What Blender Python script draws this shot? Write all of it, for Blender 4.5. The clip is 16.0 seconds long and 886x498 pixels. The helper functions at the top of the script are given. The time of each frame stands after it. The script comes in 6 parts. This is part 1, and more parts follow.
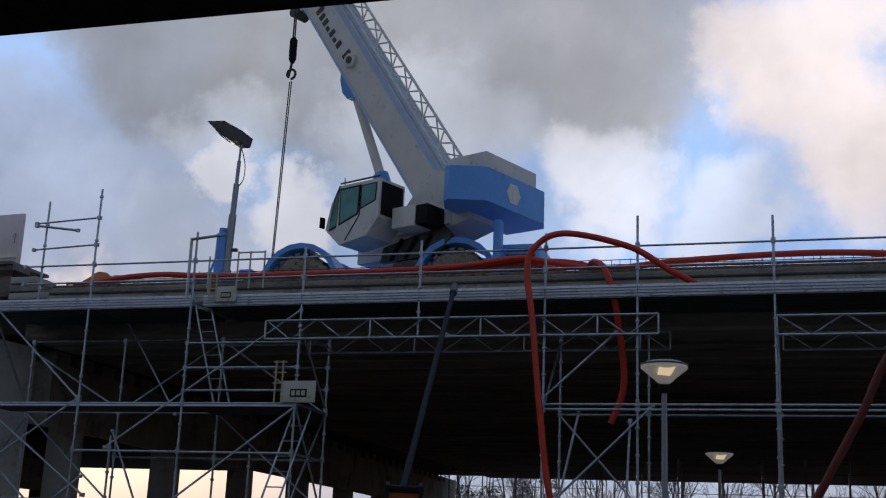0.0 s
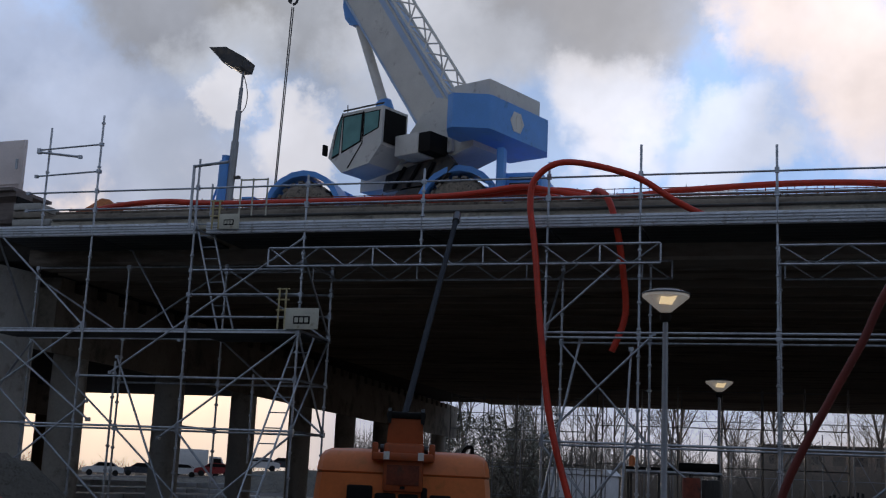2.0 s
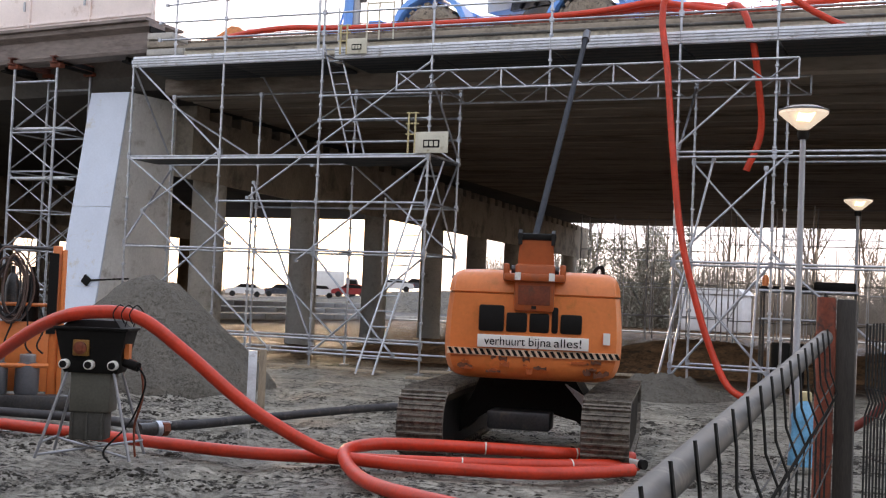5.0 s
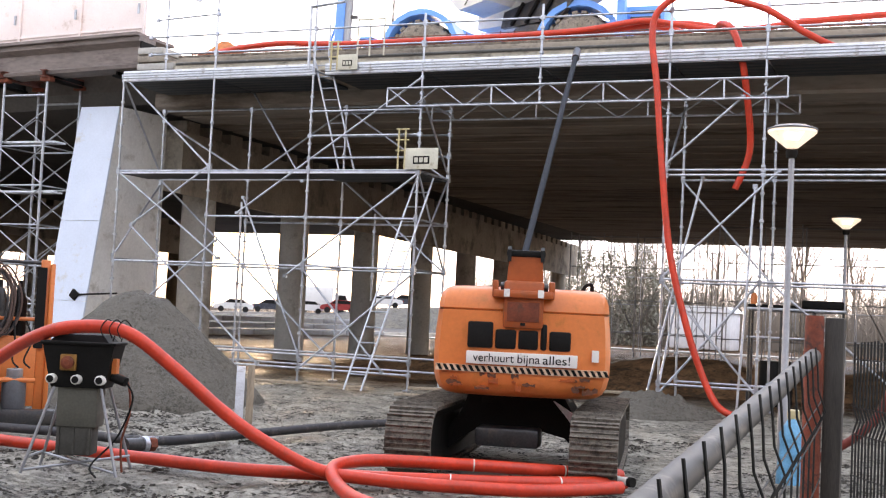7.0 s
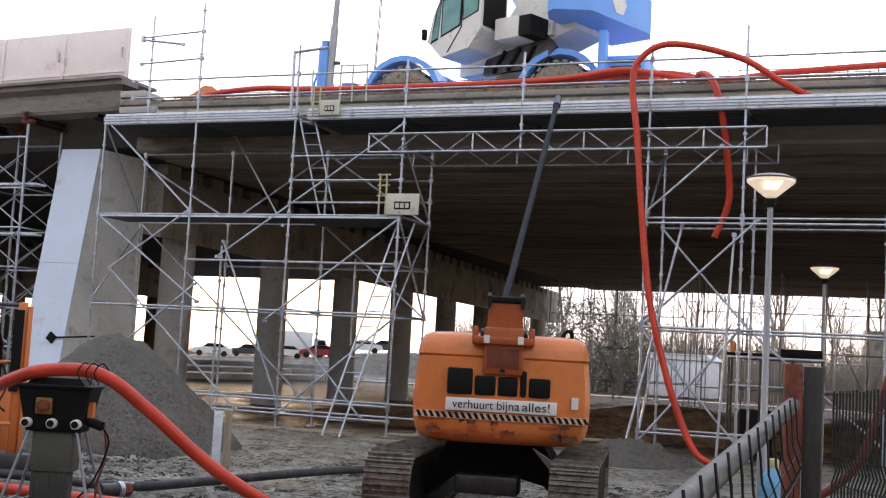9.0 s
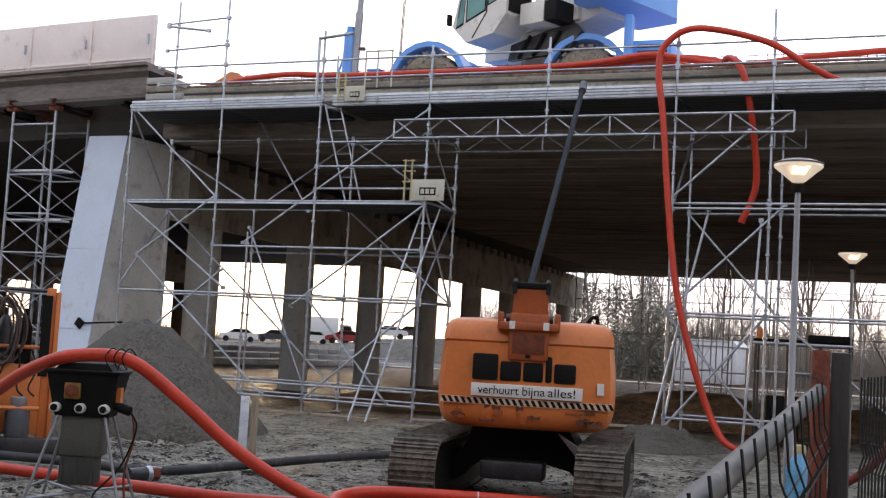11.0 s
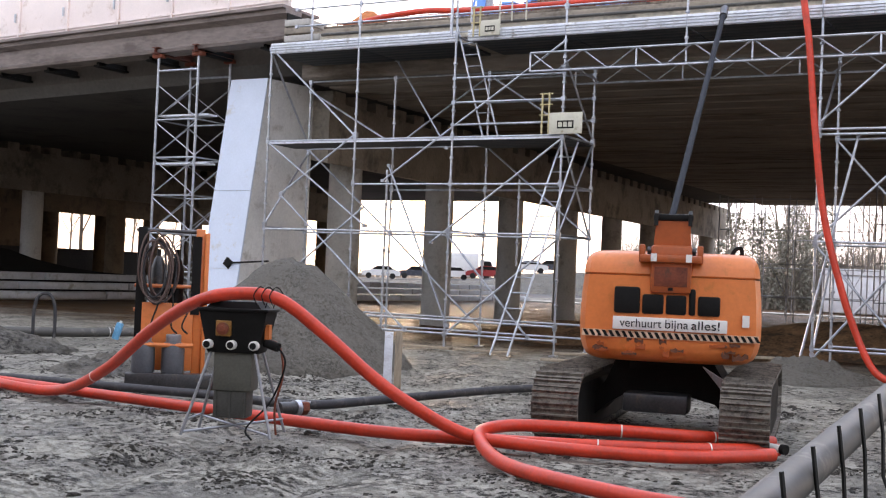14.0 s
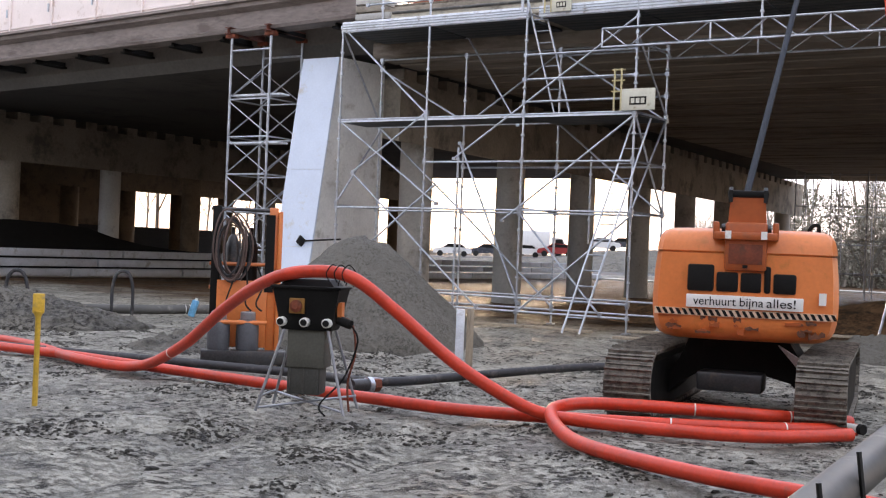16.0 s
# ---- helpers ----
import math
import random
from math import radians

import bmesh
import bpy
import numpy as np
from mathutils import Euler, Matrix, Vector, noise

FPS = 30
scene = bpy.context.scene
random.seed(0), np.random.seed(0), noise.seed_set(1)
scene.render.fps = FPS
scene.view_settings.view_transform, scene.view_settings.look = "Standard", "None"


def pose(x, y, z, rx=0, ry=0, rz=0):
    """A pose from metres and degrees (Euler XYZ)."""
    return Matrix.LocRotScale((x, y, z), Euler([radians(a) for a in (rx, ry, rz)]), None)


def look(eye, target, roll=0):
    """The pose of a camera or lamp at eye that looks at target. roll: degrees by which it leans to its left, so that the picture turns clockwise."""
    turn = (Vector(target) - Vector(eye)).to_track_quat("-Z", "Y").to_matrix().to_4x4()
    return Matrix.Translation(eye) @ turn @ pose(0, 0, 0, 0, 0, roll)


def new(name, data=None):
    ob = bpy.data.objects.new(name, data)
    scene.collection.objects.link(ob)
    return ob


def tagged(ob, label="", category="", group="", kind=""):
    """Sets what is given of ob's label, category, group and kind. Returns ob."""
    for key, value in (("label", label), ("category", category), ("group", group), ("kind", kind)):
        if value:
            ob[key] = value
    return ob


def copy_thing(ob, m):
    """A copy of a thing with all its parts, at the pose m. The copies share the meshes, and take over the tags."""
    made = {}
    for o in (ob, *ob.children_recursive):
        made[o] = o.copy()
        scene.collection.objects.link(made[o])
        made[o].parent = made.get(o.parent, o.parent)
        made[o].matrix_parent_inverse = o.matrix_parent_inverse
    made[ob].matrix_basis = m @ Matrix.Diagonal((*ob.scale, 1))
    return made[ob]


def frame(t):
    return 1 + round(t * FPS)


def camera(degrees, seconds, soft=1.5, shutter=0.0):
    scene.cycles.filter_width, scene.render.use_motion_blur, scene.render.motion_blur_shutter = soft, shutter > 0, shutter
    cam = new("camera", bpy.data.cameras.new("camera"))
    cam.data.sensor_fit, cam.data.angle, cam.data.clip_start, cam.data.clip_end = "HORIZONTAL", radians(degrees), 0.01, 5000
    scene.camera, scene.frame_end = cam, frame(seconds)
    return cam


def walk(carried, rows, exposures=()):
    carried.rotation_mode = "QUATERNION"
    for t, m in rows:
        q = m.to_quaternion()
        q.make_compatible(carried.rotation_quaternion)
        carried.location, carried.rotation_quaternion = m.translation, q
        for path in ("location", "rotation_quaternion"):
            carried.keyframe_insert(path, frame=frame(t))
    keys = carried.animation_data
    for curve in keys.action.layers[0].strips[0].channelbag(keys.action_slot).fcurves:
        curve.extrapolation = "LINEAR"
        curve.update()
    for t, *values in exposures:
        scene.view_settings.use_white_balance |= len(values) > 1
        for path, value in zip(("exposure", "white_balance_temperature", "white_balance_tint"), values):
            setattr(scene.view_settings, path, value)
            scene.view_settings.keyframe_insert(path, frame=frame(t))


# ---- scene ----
cam = camera(40.08, 16.0, soft=1.2)
EYE = 1.62
# seconds, and the turn of the eye in degrees
TURNS = [
    (0.0, 104.389, -2.321, 16.763),
    (0.5, 103.900, -2.377, 16.441),
    (1.0, 103.164, -2.375, 16.204),
    (1.5, 102.198, -2.449, 16.309),
    (2.0, 101.004, -2.596, 16.836),
    (2.5, 99.646, -2.803, 17.697),
    (3.0, 98.066, -3.013, 18.900),
    (3.5, 96.118, -2.831, 20.253),
    (4.0, 93.382, -2.281, 21.784),
    (4.2, 92.541, -2.152, 22.368),
    (6.3, 92.352, -2.569, 23.198),
    (6.5, 92.522, -2.606, 22.992),
    (7.0, 93.163, -2.778, 22.477),
    (7.5, 93.954, -2.915, 21.973),
    (8.0, 94.741, -3.012, 21.566),
    (8.2, 95.068, -3.104, 21.466),
    (10.3, 95.418, -3.423, 21.815),
    (10.5, 95.180, -3.235, 22.118),
    (11.0, 94.632, -3.255, 22.712),
    (11.5, 94.052, -3.206, 23.498),
    (12.0, 93.445, -3.126, 24.476),
    (12.5, 92.822, -2.925, 25.638),
    (13.0, 92.226, -2.659, 26.882),
    (13.5, 91.704, -2.481, 28.119),
    (14.0, 91.239, -2.398, 29.330),
    (14.5, 90.841, -2.320, 30.525),
    (15.0, 90.503, -2.291, 31.491),
    (15.5, 90.238, -2.259, 32.190),
    (16.0, 90.052, -2.313, 32.700),
]
EXPOSURES = [(0.0, -0.95, 6250, 10), (1.5, -0.9, 6400, 10), (2.5, -0.62, 6600, 11), (3.0, -0.3, 6900, 12), (3.5, 0.1, 7300, 13), (4.2, 0.8, 8200, 14), (6.3, 2.22, 8450, 16), (7.0, 2.22, 8450, 16), (8.2, 1.8, 8300, 15),
             (10.3, 1.25, 8150, 14), (11.0, 1.25, 8150, 14), (12.0, 1.7, 8300, 15), (12.5, 1.92, 8250, 16), (14.0, 1.98, 8100, 16), (16.0, 1.96, 8100, 16)]
walk(cam, [(t, pose(0, 0, EYE, rx, ry, rz)) for t, rx, ry, rz in TURNS], EXPOSURES)

# ---- light ----
SUN_AZ, SUN_EL = 32.0, 5.0      # degrees to the left of the bridge's cross axis, and above the horizon
world = bpy.data.worlds.new("world")
scene.world = world
world.use_nodes = True
wn, wl = world.node_tree.nodes, world.node_tree.links
wn.clear()
sky = wn.new("ShaderNodeTexSky")
sky.sky_type, sky.sun_disc = "NISHITA", False
sky.sun_elevation, sky.sun_rotation = radians(SUN_EL), radians(-SUN_AZ)
sky.air_density, sky.dust_density, sky.ozone_density = 1.0, 0.3, 2.0
tc = wn.new("ShaderNodeTexCoord")


def wmath(kind, a, b):
    m = wn.new("ShaderNodeVectorMath")
    m.operation = kind
    for k, v in enumerate((a, b)):
        if isinstance(v, tuple):
            m.inputs[k].default_value = v
        else:
            wl.new(v, m.inputs[k])
    return m.outputs["Value" if kind == "DOT_PRODUCT" else "Vector"]


def wmix(fac, a, b):
    m = wn.new("ShaderNodeMix")
    m.data_type = "RGBA"
    for k, v in (("Factor", fac), ("A", a), ("B", b)):
        if isinstance(v, (tuple, float)):
            m.inputs[k].default_value = (*v, 1) if isinstance(v, tuple) else v
        else:
            wl.new(v, m.inputs[k])
    return m.outputs["Result"]


def wrange(v, a, b, c, e):
    m = wn.new("ShaderNodeMapRange")
    m.interpolation_type = "SMOOTHSTEP"
    wl.new(v, m.inputs["Value"])
    for k, x in zip(("From Min", "From Max", "To Min", "To Max"), (a, b, c, e)):
        m.inputs[k].default_value = x
    return m.outputs["Result"]


def wnoise(scale, detail, rough=0.55):
    m = wn.new("ShaderNodeTexNoise")
    wl.new(tc.outputs["Generated"], m.inputs["Vector"])
    m.inputs["Scale"].default_value, m.inputs["Detail"].default_value, m.inputs["Roughness"].default_value = scale, detail, rough
    return m


# billowing clouds: soft masses whose outlines are broken up by noise
wob = wmath("SUBTRACT", wnoise(7.0, 8.0, 0.6).outputs["Color"], (0.5, 0.5, 0.5))
wob = wmath("MULTIPLY", wob, (0.24, 0.24, 0.24))
way = wmath("NORMALIZE", wmath("ADD", tc.outputs["Generated"], wob), (0, 0, 0))
CLOUDS = [
    ((-0.477, 0.777, 0.411), 3, 7, (5.3, 5.3, 5.6), 0.9),
    ((-0.358, 0.838, 0.413), 3, 7.5, (5.8, 5.8, 6.0), 0.9),
    ((-0.237, 0.881, 0.411), 3, 7.5, (6.6, 6.6, 7.0), 0.9),
    ((-0.138, 0.894, 0.427), 2.5, 6.5, (7.6, 7.5, 7.9), 0.85),
    ((-0.295, 0.891, 0.345), 2, 5.5, (9.8, 10.2, 11.4), 0.7),
    ((-0.438, 0.829, 0.347), 1, 4, (11.4, 12.0, 13.4), 0.6),
    ((-0.583, 0.764, 0.277), 3.2, 6.5, (6.0, 6.9, 9.2), 0.95),
    ((-0.521, 0.812, 0.265), 2.6, 5.5, (7.0, 7.9, 10.2), 0.95),
    ((-0.465, 0.852, 0.241), 2, 4.2, (8.0, 8.8, 10.8), 0.85),
    ((-0.443, 0.841, 0.311), 0.3, 1.6, (13.8, 13.4, 13.9), 0.8),
    ((-0.391, 0.876, 0.283), 0.6, 2.2, (13.8, 13.4, 13.9), 0.85),
    ((0.007, 0.928, 0.372), 2.2, 5.5, (14.6, 12.7, 12.2), 0.95),
    ((-0.052, 0.915, 0.4), 0.8, 3.2, (14.6, 12.7, 12.2), 0.8),
    ((0.03, 0.951, 0.308), 1.5, 4.2, (14.6, 12.7, 12.2), 0.8),
    ((-0.176, 0.935, 0.309), 1, 4.0, (13.8, 13.4, 13.9), 0.8),
    ((-0.075, 0.959, 0.274), 0.8, 3.0, (13.8, 13.4, 13.9), 0.6),
]
base = wmix(0.75, sky.outputs["Color"], (3.2, 4.1, 6.0))
OPEN_SKY = (-0.283, 0.891, 0.355)
base = wmix(wrange(wmath("DOT_PRODUCT", way, OPEN_SKY), math.cos(radians(34)), math.cos(radians(13)), 0.0, 0.95), base, (6.6, 9.6, 15.5))
broad = wrange(wnoise(2.4, 7.0, 0.5).outputs["Fac"], 0.48, 0.64, 0.0, 0.6)
base = wmix(broad, base, (5.2, 5.4, 5.9))
toward = (-math.sin(radians(SUN_AZ)) * math.cos(radians(SUN_EL)), math.cos(radians(SUN_AZ)) * math.cos(radians(SUN_EL)), math.sin(radians(SUN_EL)))
base = wmix(wrange(wmath("DOT_PRODUCT", tc.outputs["Generated"], toward), math.cos(radians(12)), 1.0, 0.0, 0.92), base, (34.0, 25.0, 17.0))
for centre, inner, outer, colour, amount in CLOUDS:
    base = wmix(wrange(wmath("DOT_PRODUCT", way, centre), math.cos(radians(outer)), math.cos(radians(inner)), 0.0, amount), base, colour)
billow = wrange(wnoise(5.0, 6.0, 0.55).outputs["Fac"], 0.3, 0.7, 0.76, 1.18)
base = wmath("MULTIPLY", base, billow)
# pale haze along the horizon, warm towards the sun
up = wmath("DOT_PRODUCT", tc.outputs["Generated"], (0.0, 0.0, 1.0))
base = wmix(wrange(up, 0.0, 0.14, 0.75, 0.0), base, (9.4, 7.8, 6.6))
bg = wn.new("ShaderNodeBackground")
bg.inputs["Strength"].default_value = 0.12
out = wn.new("ShaderNodeOutputWorld")
wl.new(base, bg.inputs["Color"])
wl.new(bg.outputs["Background"], out.inputs["Surface"])
sun = new("sun", bpy.data.lights.new("sun", "SUN"))
sun.data.energy, sun.data.angle, sun.data.color = 0.35, radians(10), (1.0, 0.84, 0.68)
sun.matrix_world = look((0, 0, 0), (math.sin(radians(SUN_AZ)), -math.cos(radians(SUN_AZ)), -math.tan(radians(SUN_EL))))


# ---- materials ----
def mat(name, color, rough=0.7, metal=0.0, spread=0.25, scale=3.0, fine=40.0, bump=0.15, dirt=None, dirt_amount=0.0, emit=0.0, depth=0.02, coords="Object", stretch=(1, 1, 1), pieces=0.0, hard=0.15):
    """A worn surface: colour that varies at two scales, stains of a second colour, and a fine relief."""
    m = bpy.data.materials.new(name)
    m.use_nodes = True
    n, l = m.node_tree.nodes, m.node_tree.links
    b = n["Principled BSDF"]
    b.inputs["Roughness"].default_value, b.inputs["Metallic"].default_value = rough, metal
    t = n.new("ShaderNodeTexCoord")
    mp = n.new("ShaderNodeMapping")
    mp.inputs["Scale"].default_value = stretch
    l.new(t.outputs[coords], mp.inputs["Vector"])
    a = n.new("ShaderNodeTexNoise")
    a.inputs["Scale"].default_value, a.inputs["Detail"].default_value, a.inputs["Roughness"].default_value = scale, 6, 0.6
    f = n.new("ShaderNodeTexNoise")
    f.inputs["Scale"].default_value, f.inputs["Detail"].default_value = fine, 4
    for x in (a, f):
        l.new(mp.outputs["Vector"], x.inputs["Vector"])
    r = n.new("ShaderNodeValToRGB")
    lo, hi = [max(0, c * (1 - spread)) for c in color], [min(1, c * (1 + spread)) for c in color]
    r.color_ramp.elements[0].position, r.color_ramp.elements[0].color = 0.5 - hard, (*lo, 1)
    r.color_ramp.elements[1].position, r.color_ramp.elements[1].color = 0.5 + hard, (*hi, 1)
    mm = n.new("ShaderNodeMath")
    mm.operation = "MULTIPLY_ADD"
    mm.inputs[1].default_value, mm.inputs[2].default_value = 0.35, 0.0
    l.new(f.outputs["Fac"], mm.inputs[0])
    m2 = n.new("ShaderNodeMath")
    m2.operation = "MULTIPLY_ADD"
    m2.inputs[1].default_value = 0.65
    l.new(a.outputs["Fac"], m2.inputs[0])
    l.new(mm.outputs[0], m2.inputs[2])
    l.new(m2.outputs[0], r.inputs["Fac"])
    last = r.outputs["Color"]
    if dirt:
        d = n.new("ShaderNodeTexNoise")
        d.inputs["Scale"].default_value, d.inputs["Detail"].default_value, d.inputs["Roughness"].default_value = scale * 1.7, 8, 0.7
        l.new(mp.outputs["Vector"], d.inputs["Vector"])
        dr = n.new("ShaderNodeValToRGB")
        dr.color_ramp.elements[0].position, dr.color_ramp.elements[1].position = 0.62 - 0.3 * dirt_amount, 0.72 - 0.2 * dirt_amount
        l.new(d.outputs["Fac"], dr.inputs["Fac"])
        x = n.new("ShaderNodeMix")
        x.data_type = "RGBA"
        l.new(dr.outputs["Color"], x.inputs["Factor"])
        l.new(last, x.inputs["A"])
        x.inputs["B"].default_value = (*dirt, 1)
        last = x.outputs["Result"]
    if pieces:
        oi = n.new("ShaderNodeObjectInfo")
        ma = n.new("ShaderNodeMath")
        ma.operation = "MULTIPLY_ADD"
        ma.inputs[1].default_value, ma.inputs[2].default_value = 2 * pieces, 1 - pieces
        l.new(oi.outputs["Random"], ma.inputs[0])
        hs = n.new("ShaderNodeHueSaturation")
        l.new(ma.outputs[0], hs.inputs["Value"])
        l.new(last, hs.inputs["Color"])
        last = hs.outputs["Color"]
    l.new(last, b.inputs["Base Color"])
    rr = n.new("ShaderNodeMapRange")
    rr.inputs["To Min"].default_value, rr.inputs["To Max"].default_value = max(0.03, rough - 0.15), min(1, rough + 0.15)
    l.new(a.outputs["Fac"], rr.inputs["Value"])
    l.new(rr.outputs["Result"], b.inputs["Roughness"])
    if bump:
        bp = n.new("ShaderNodeBump")
        bp.inputs["Strength"].default_value, bp.inputs["Distance"].default_value = bump, depth
        l.new(m2.outputs[0], bp.inputs["Height"])
        l.new(bp.outputs["Normal"], b.inputs["Normal"])
    if emit:
        l.new(last, b.inputs["Emission Color"])
        b.inputs["Emission Strength"].default_value = emit
    return m


CONCRETE = mat("concrete", (0.5, 0.485, 0.45), 0.85, spread=0.18, scale=0.6, fine=14, dirt=(0.28, 0.26, 0.22), dirt_amount=0.22)
CONCRETE_OLD = mat("old_concrete", (0.30, 0.26, 0.21), 0.9, scale=0.5, fine=12, dirt=(0.13, 0.11, 0.09), dirt_amount=0.4)
CONCRETE_SKYLIT = mat("sky_lit_concrete", (0.68, 0.76, 0.88), 0.75, spread=0.06, scale=0.8, fine=20, dirt=(0.6, 0.59, 0.56), dirt_amount=0.1)
# dark copy of the soffit concrete: shade under the old span as colour
SOFFIT_SHADE = mat("shaded_soffit_concrete", (0.085, 0.08, 0.074), 0.85, scale=0.3, fine=8, dirt=(0.05, 0.047, 0.043), dirt_amount=0.35, bump=0.08)
# brown concrete kept dark: the gloom far under the span is in its colour
BROWN_GLOOM_CONCRETE = mat("brown_gloom_concrete", (0.2, 0.145, 0.095), 0.9, scale=0.5, fine=12, dirt=(0.1, 0.075, 0.05), dirt_amount=0.4)
SOFFIT = mat("soffit_concrete", (0.33, 0.285, 0.24), 0.8, scale=0.4, fine=10, dirt=(0.13, 0.1, 0.075), dirt_amount=0.4, stretch=(0.25, 1.5, 1))
GALV = mat("galvanised_steel", (0.46, 0.49, 0.54), 0.36, 0.75, spread=0.35, scale=5, fine=60, bump=0.05, dirt=(0.3, 0.29, 0.28), dirt_amount=0.15)
# near-black plank colour that holds the shade beneath the platforms
PLANK_SHADE = mat("shaded_platform_underside", (0.045, 0.05, 0.055), 0.75, spread=0.4, scale=2, fine=30, bump=0.15, dirt=(0.1, 0.095, 0.085), dirt_amount=0.25, stretch=(0.4, 2, 1))
GALV_PLANK = mat("scaffold_plank_metal", (0.74, 0.78, 0.84), 0.5, 0.1, spread=0.2, scale=3, fine=40, bump=0.1, dirt=(0.36, 0.34, 0.32), dirt_amount=0.2)
YELLOW = mat("yellow_paint", (0.52, 0.44, 0.24), 0.5, spread=0.15, dirt=(0.4, 0.3, 0.12), dirt_amount=0.1)
RAIL_CREAM = mat("cream_board", (0.58, 0.56, 0.46), 0.6, spread=0.15, dirt=(0.4, 0.36, 0.25), dirt_amount=0.15)
ORANGE = mat("orange_paint", (0.72, 0.2, 0.055), 0.38, spread=0.1, scale=2, fine=25, bump=0.04, dirt=(0.55, 0.17, 0.04), dirt_amount=0.15)
ORANGE_DARK = mat("orange_dark_paint", (0.4, 0.085, 0.02), 0.45, spread=0.15, scale=2, fine=25, bump=0.05, dirt=(0.3, 0.08, 0.03), dirt_amount=0.2)
BLACK = mat("black_paint", (0.01, 0.0095, 0.009), 0.65, spread=0.3, bump=0.05)
RUBBER = mat("black_rubber", (0.02, 0.02, 0.02), 0.6, spread=0.3, bump=0.1)
DARK_STEEL = mat("dark_greasy_steel", (0.06, 0.06, 0.062), 0.4, 0.5, spread=0.4, dirt=(0.12, 0.1, 0.08), dirt_amount=0.3)
ROD = mat("blue_grey_ram", (0.02, 0.023, 0.03), 0.85, 0.0, spread=0.2, bump=0.03)
TRACK = mat("muddy_track_steel", (0.17, 0.15, 0.125), 0.85, spread=0.35, scale=8, fine=60, bump=0.4, dirt=(0.06, 0.05, 0.042), dirt_amount=0.5)
HOSE_RED = mat("red_hose_plastic", (0.6, 0.042, 0.016), 0.42, spread=0.2, scale=4, fine=30, bump=0.05, dirt=(0.42, 0.05, 0.025), dirt_amount=0.15)
HOSE_BLACK = mat("black_hose_rubber", (0.028, 0.028, 0.032), 0.6, spread=0.3, scale=4, dirt=(0.09, 0.085, 0.08), dirt_amount=0.3)


def mud(name, pale, damp, wet, size=1.0, bump=1.0):
    """Churned mud: a pale trodden crust, damp patches, dark wet crumbs, and gloss where water stands."""
    m = bpy.data.materials.new(name)
    m.use_nodes = True
    n, l = m.node_tree.nodes, m.node_tree.links
    b = n["Principled BSDF"]
    b.inputs["Specular IOR Level"].default_value = 0.2
    t = n.new("ShaderNodeTexCoord")

    def field(scale, detail, rough, lo, hi, twist=0.0):
        x, r = n.new("ShaderNodeTexNoise"), n.new("ShaderNodeMapRange")
        x.inputs["Scale"].default_value, x.inputs["Detail"].default_value, x.inputs["Roughness"].default_value, x.inputs["Distortion"].default_value = scale * size, detail, rough, twist
        l.new(t.outputs["Object"], x.inputs["Vector"])
        r.inputs["From Min"].default_value, r.inputs["From Max"].default_value = lo, hi
        l.new(x.outputs["Fac"], r.inputs["Value"])
        return r.outputs["Result"]

    def blend(fac, a, c):
        x = n.new("ShaderNodeMix")
        x.data_type = "RGBA"
        l.new(fac, x.inputs["Factor"])
        for k, v in (("A", a), ("B", c)):
            if isinstance(v, tuple):
                x.inputs[k].default_value = (*v, 1)
            else:
                l.new(v, x.inputs[k])
        return x.outputs["Result"]

    def maths(kind, a, c):
        x = n.new("ShaderNodeMath")
        x.operation = kind
        for k, v in enumerate((a, c)):
            if isinstance(v, float):
                x.inputs[k].default_value = v
            else:
                l.new(v, x.inputs[k])
        return x.outputs[0]
    patches = field(0.9, 8, 0.65, 0.42, 0.58, 0.4)
    crumbs = field(9.0, 10, 0.78, 0.48, 0.57)
    grit = field(42.0, 6, 0.7, 0.4, 0.66)
    where = maths("MULTIPLY", crumbs, maths("ADD", maths("MULTIPLY", field(1.3, 6, 0.6, 0.44, 0.56, 0.3), 0.75), 0.3))
    c = blend(patches, pale, damp)
    c = blend(maths("MULTIPLY", grit, 0.55), c, damp)
    c = blend(where, c, wet)
    l.new(c, b.inputs["Base Color"])
    gloss = n.new("ShaderNodeMapRange")
    gloss.inputs["To Min"].default_value, gloss.inputs["To Max"].default_value = 0.85, 0.5
    l.new(patches, gloss.inputs["Value"])
    l.new(gloss.outputs["Result"], b.inputs["Roughness"])
    height = maths("ADD", maths("MULTIPLY", crumbs, 0.7), maths("ADD", maths("MULTIPLY", grit, 0.25), maths("MULTIPLY", field(3.5, 8, 0.7, 0.3, 0.7, 0.5), 0.9)))
    bp = n.new("ShaderNodeBump")
    bp.inputs["Strength"].default_value, bp.inputs["Distance"].default_value = bump, 0.03
    l.new(height, bp.inputs["Height"])
    l.new(bp.outputs["Normal"], b.inputs["Normal"])
    return m


MUD = mud("wet_sandy_mud", (0.52, 0.495, 0.425), (0.29, 0.275, 0.235), (0.03, 0.027, 0.023), bump=1.0)
MUD_DARK = mud("dark_wet_clay", (0.13, 0.12, 0.1), (0.075, 0.07, 0.06), (0.03, 0.027, 0.023), 2.5)
MUD_HEAP = mud("dug_mud", (0.27, 0.25, 0.21), (0.15, 0.14, 0.12), (0.035, 0.031, 0.027), 1.3)
SAND = mud("grey_sand", (0.235, 0.22, 0.19), (0.2, 0.187, 0.16), (0.12, 0.11, 0.094), 2.2, 0.9)
EARTH = mat("brown_earth", (0.21, 0.12, 0.065), 0.95, spread=0.7, scale=1.5, fine=14, bump=1.0, dirt=(0.07, 0.05, 0.035), dirt_amount=0.4)
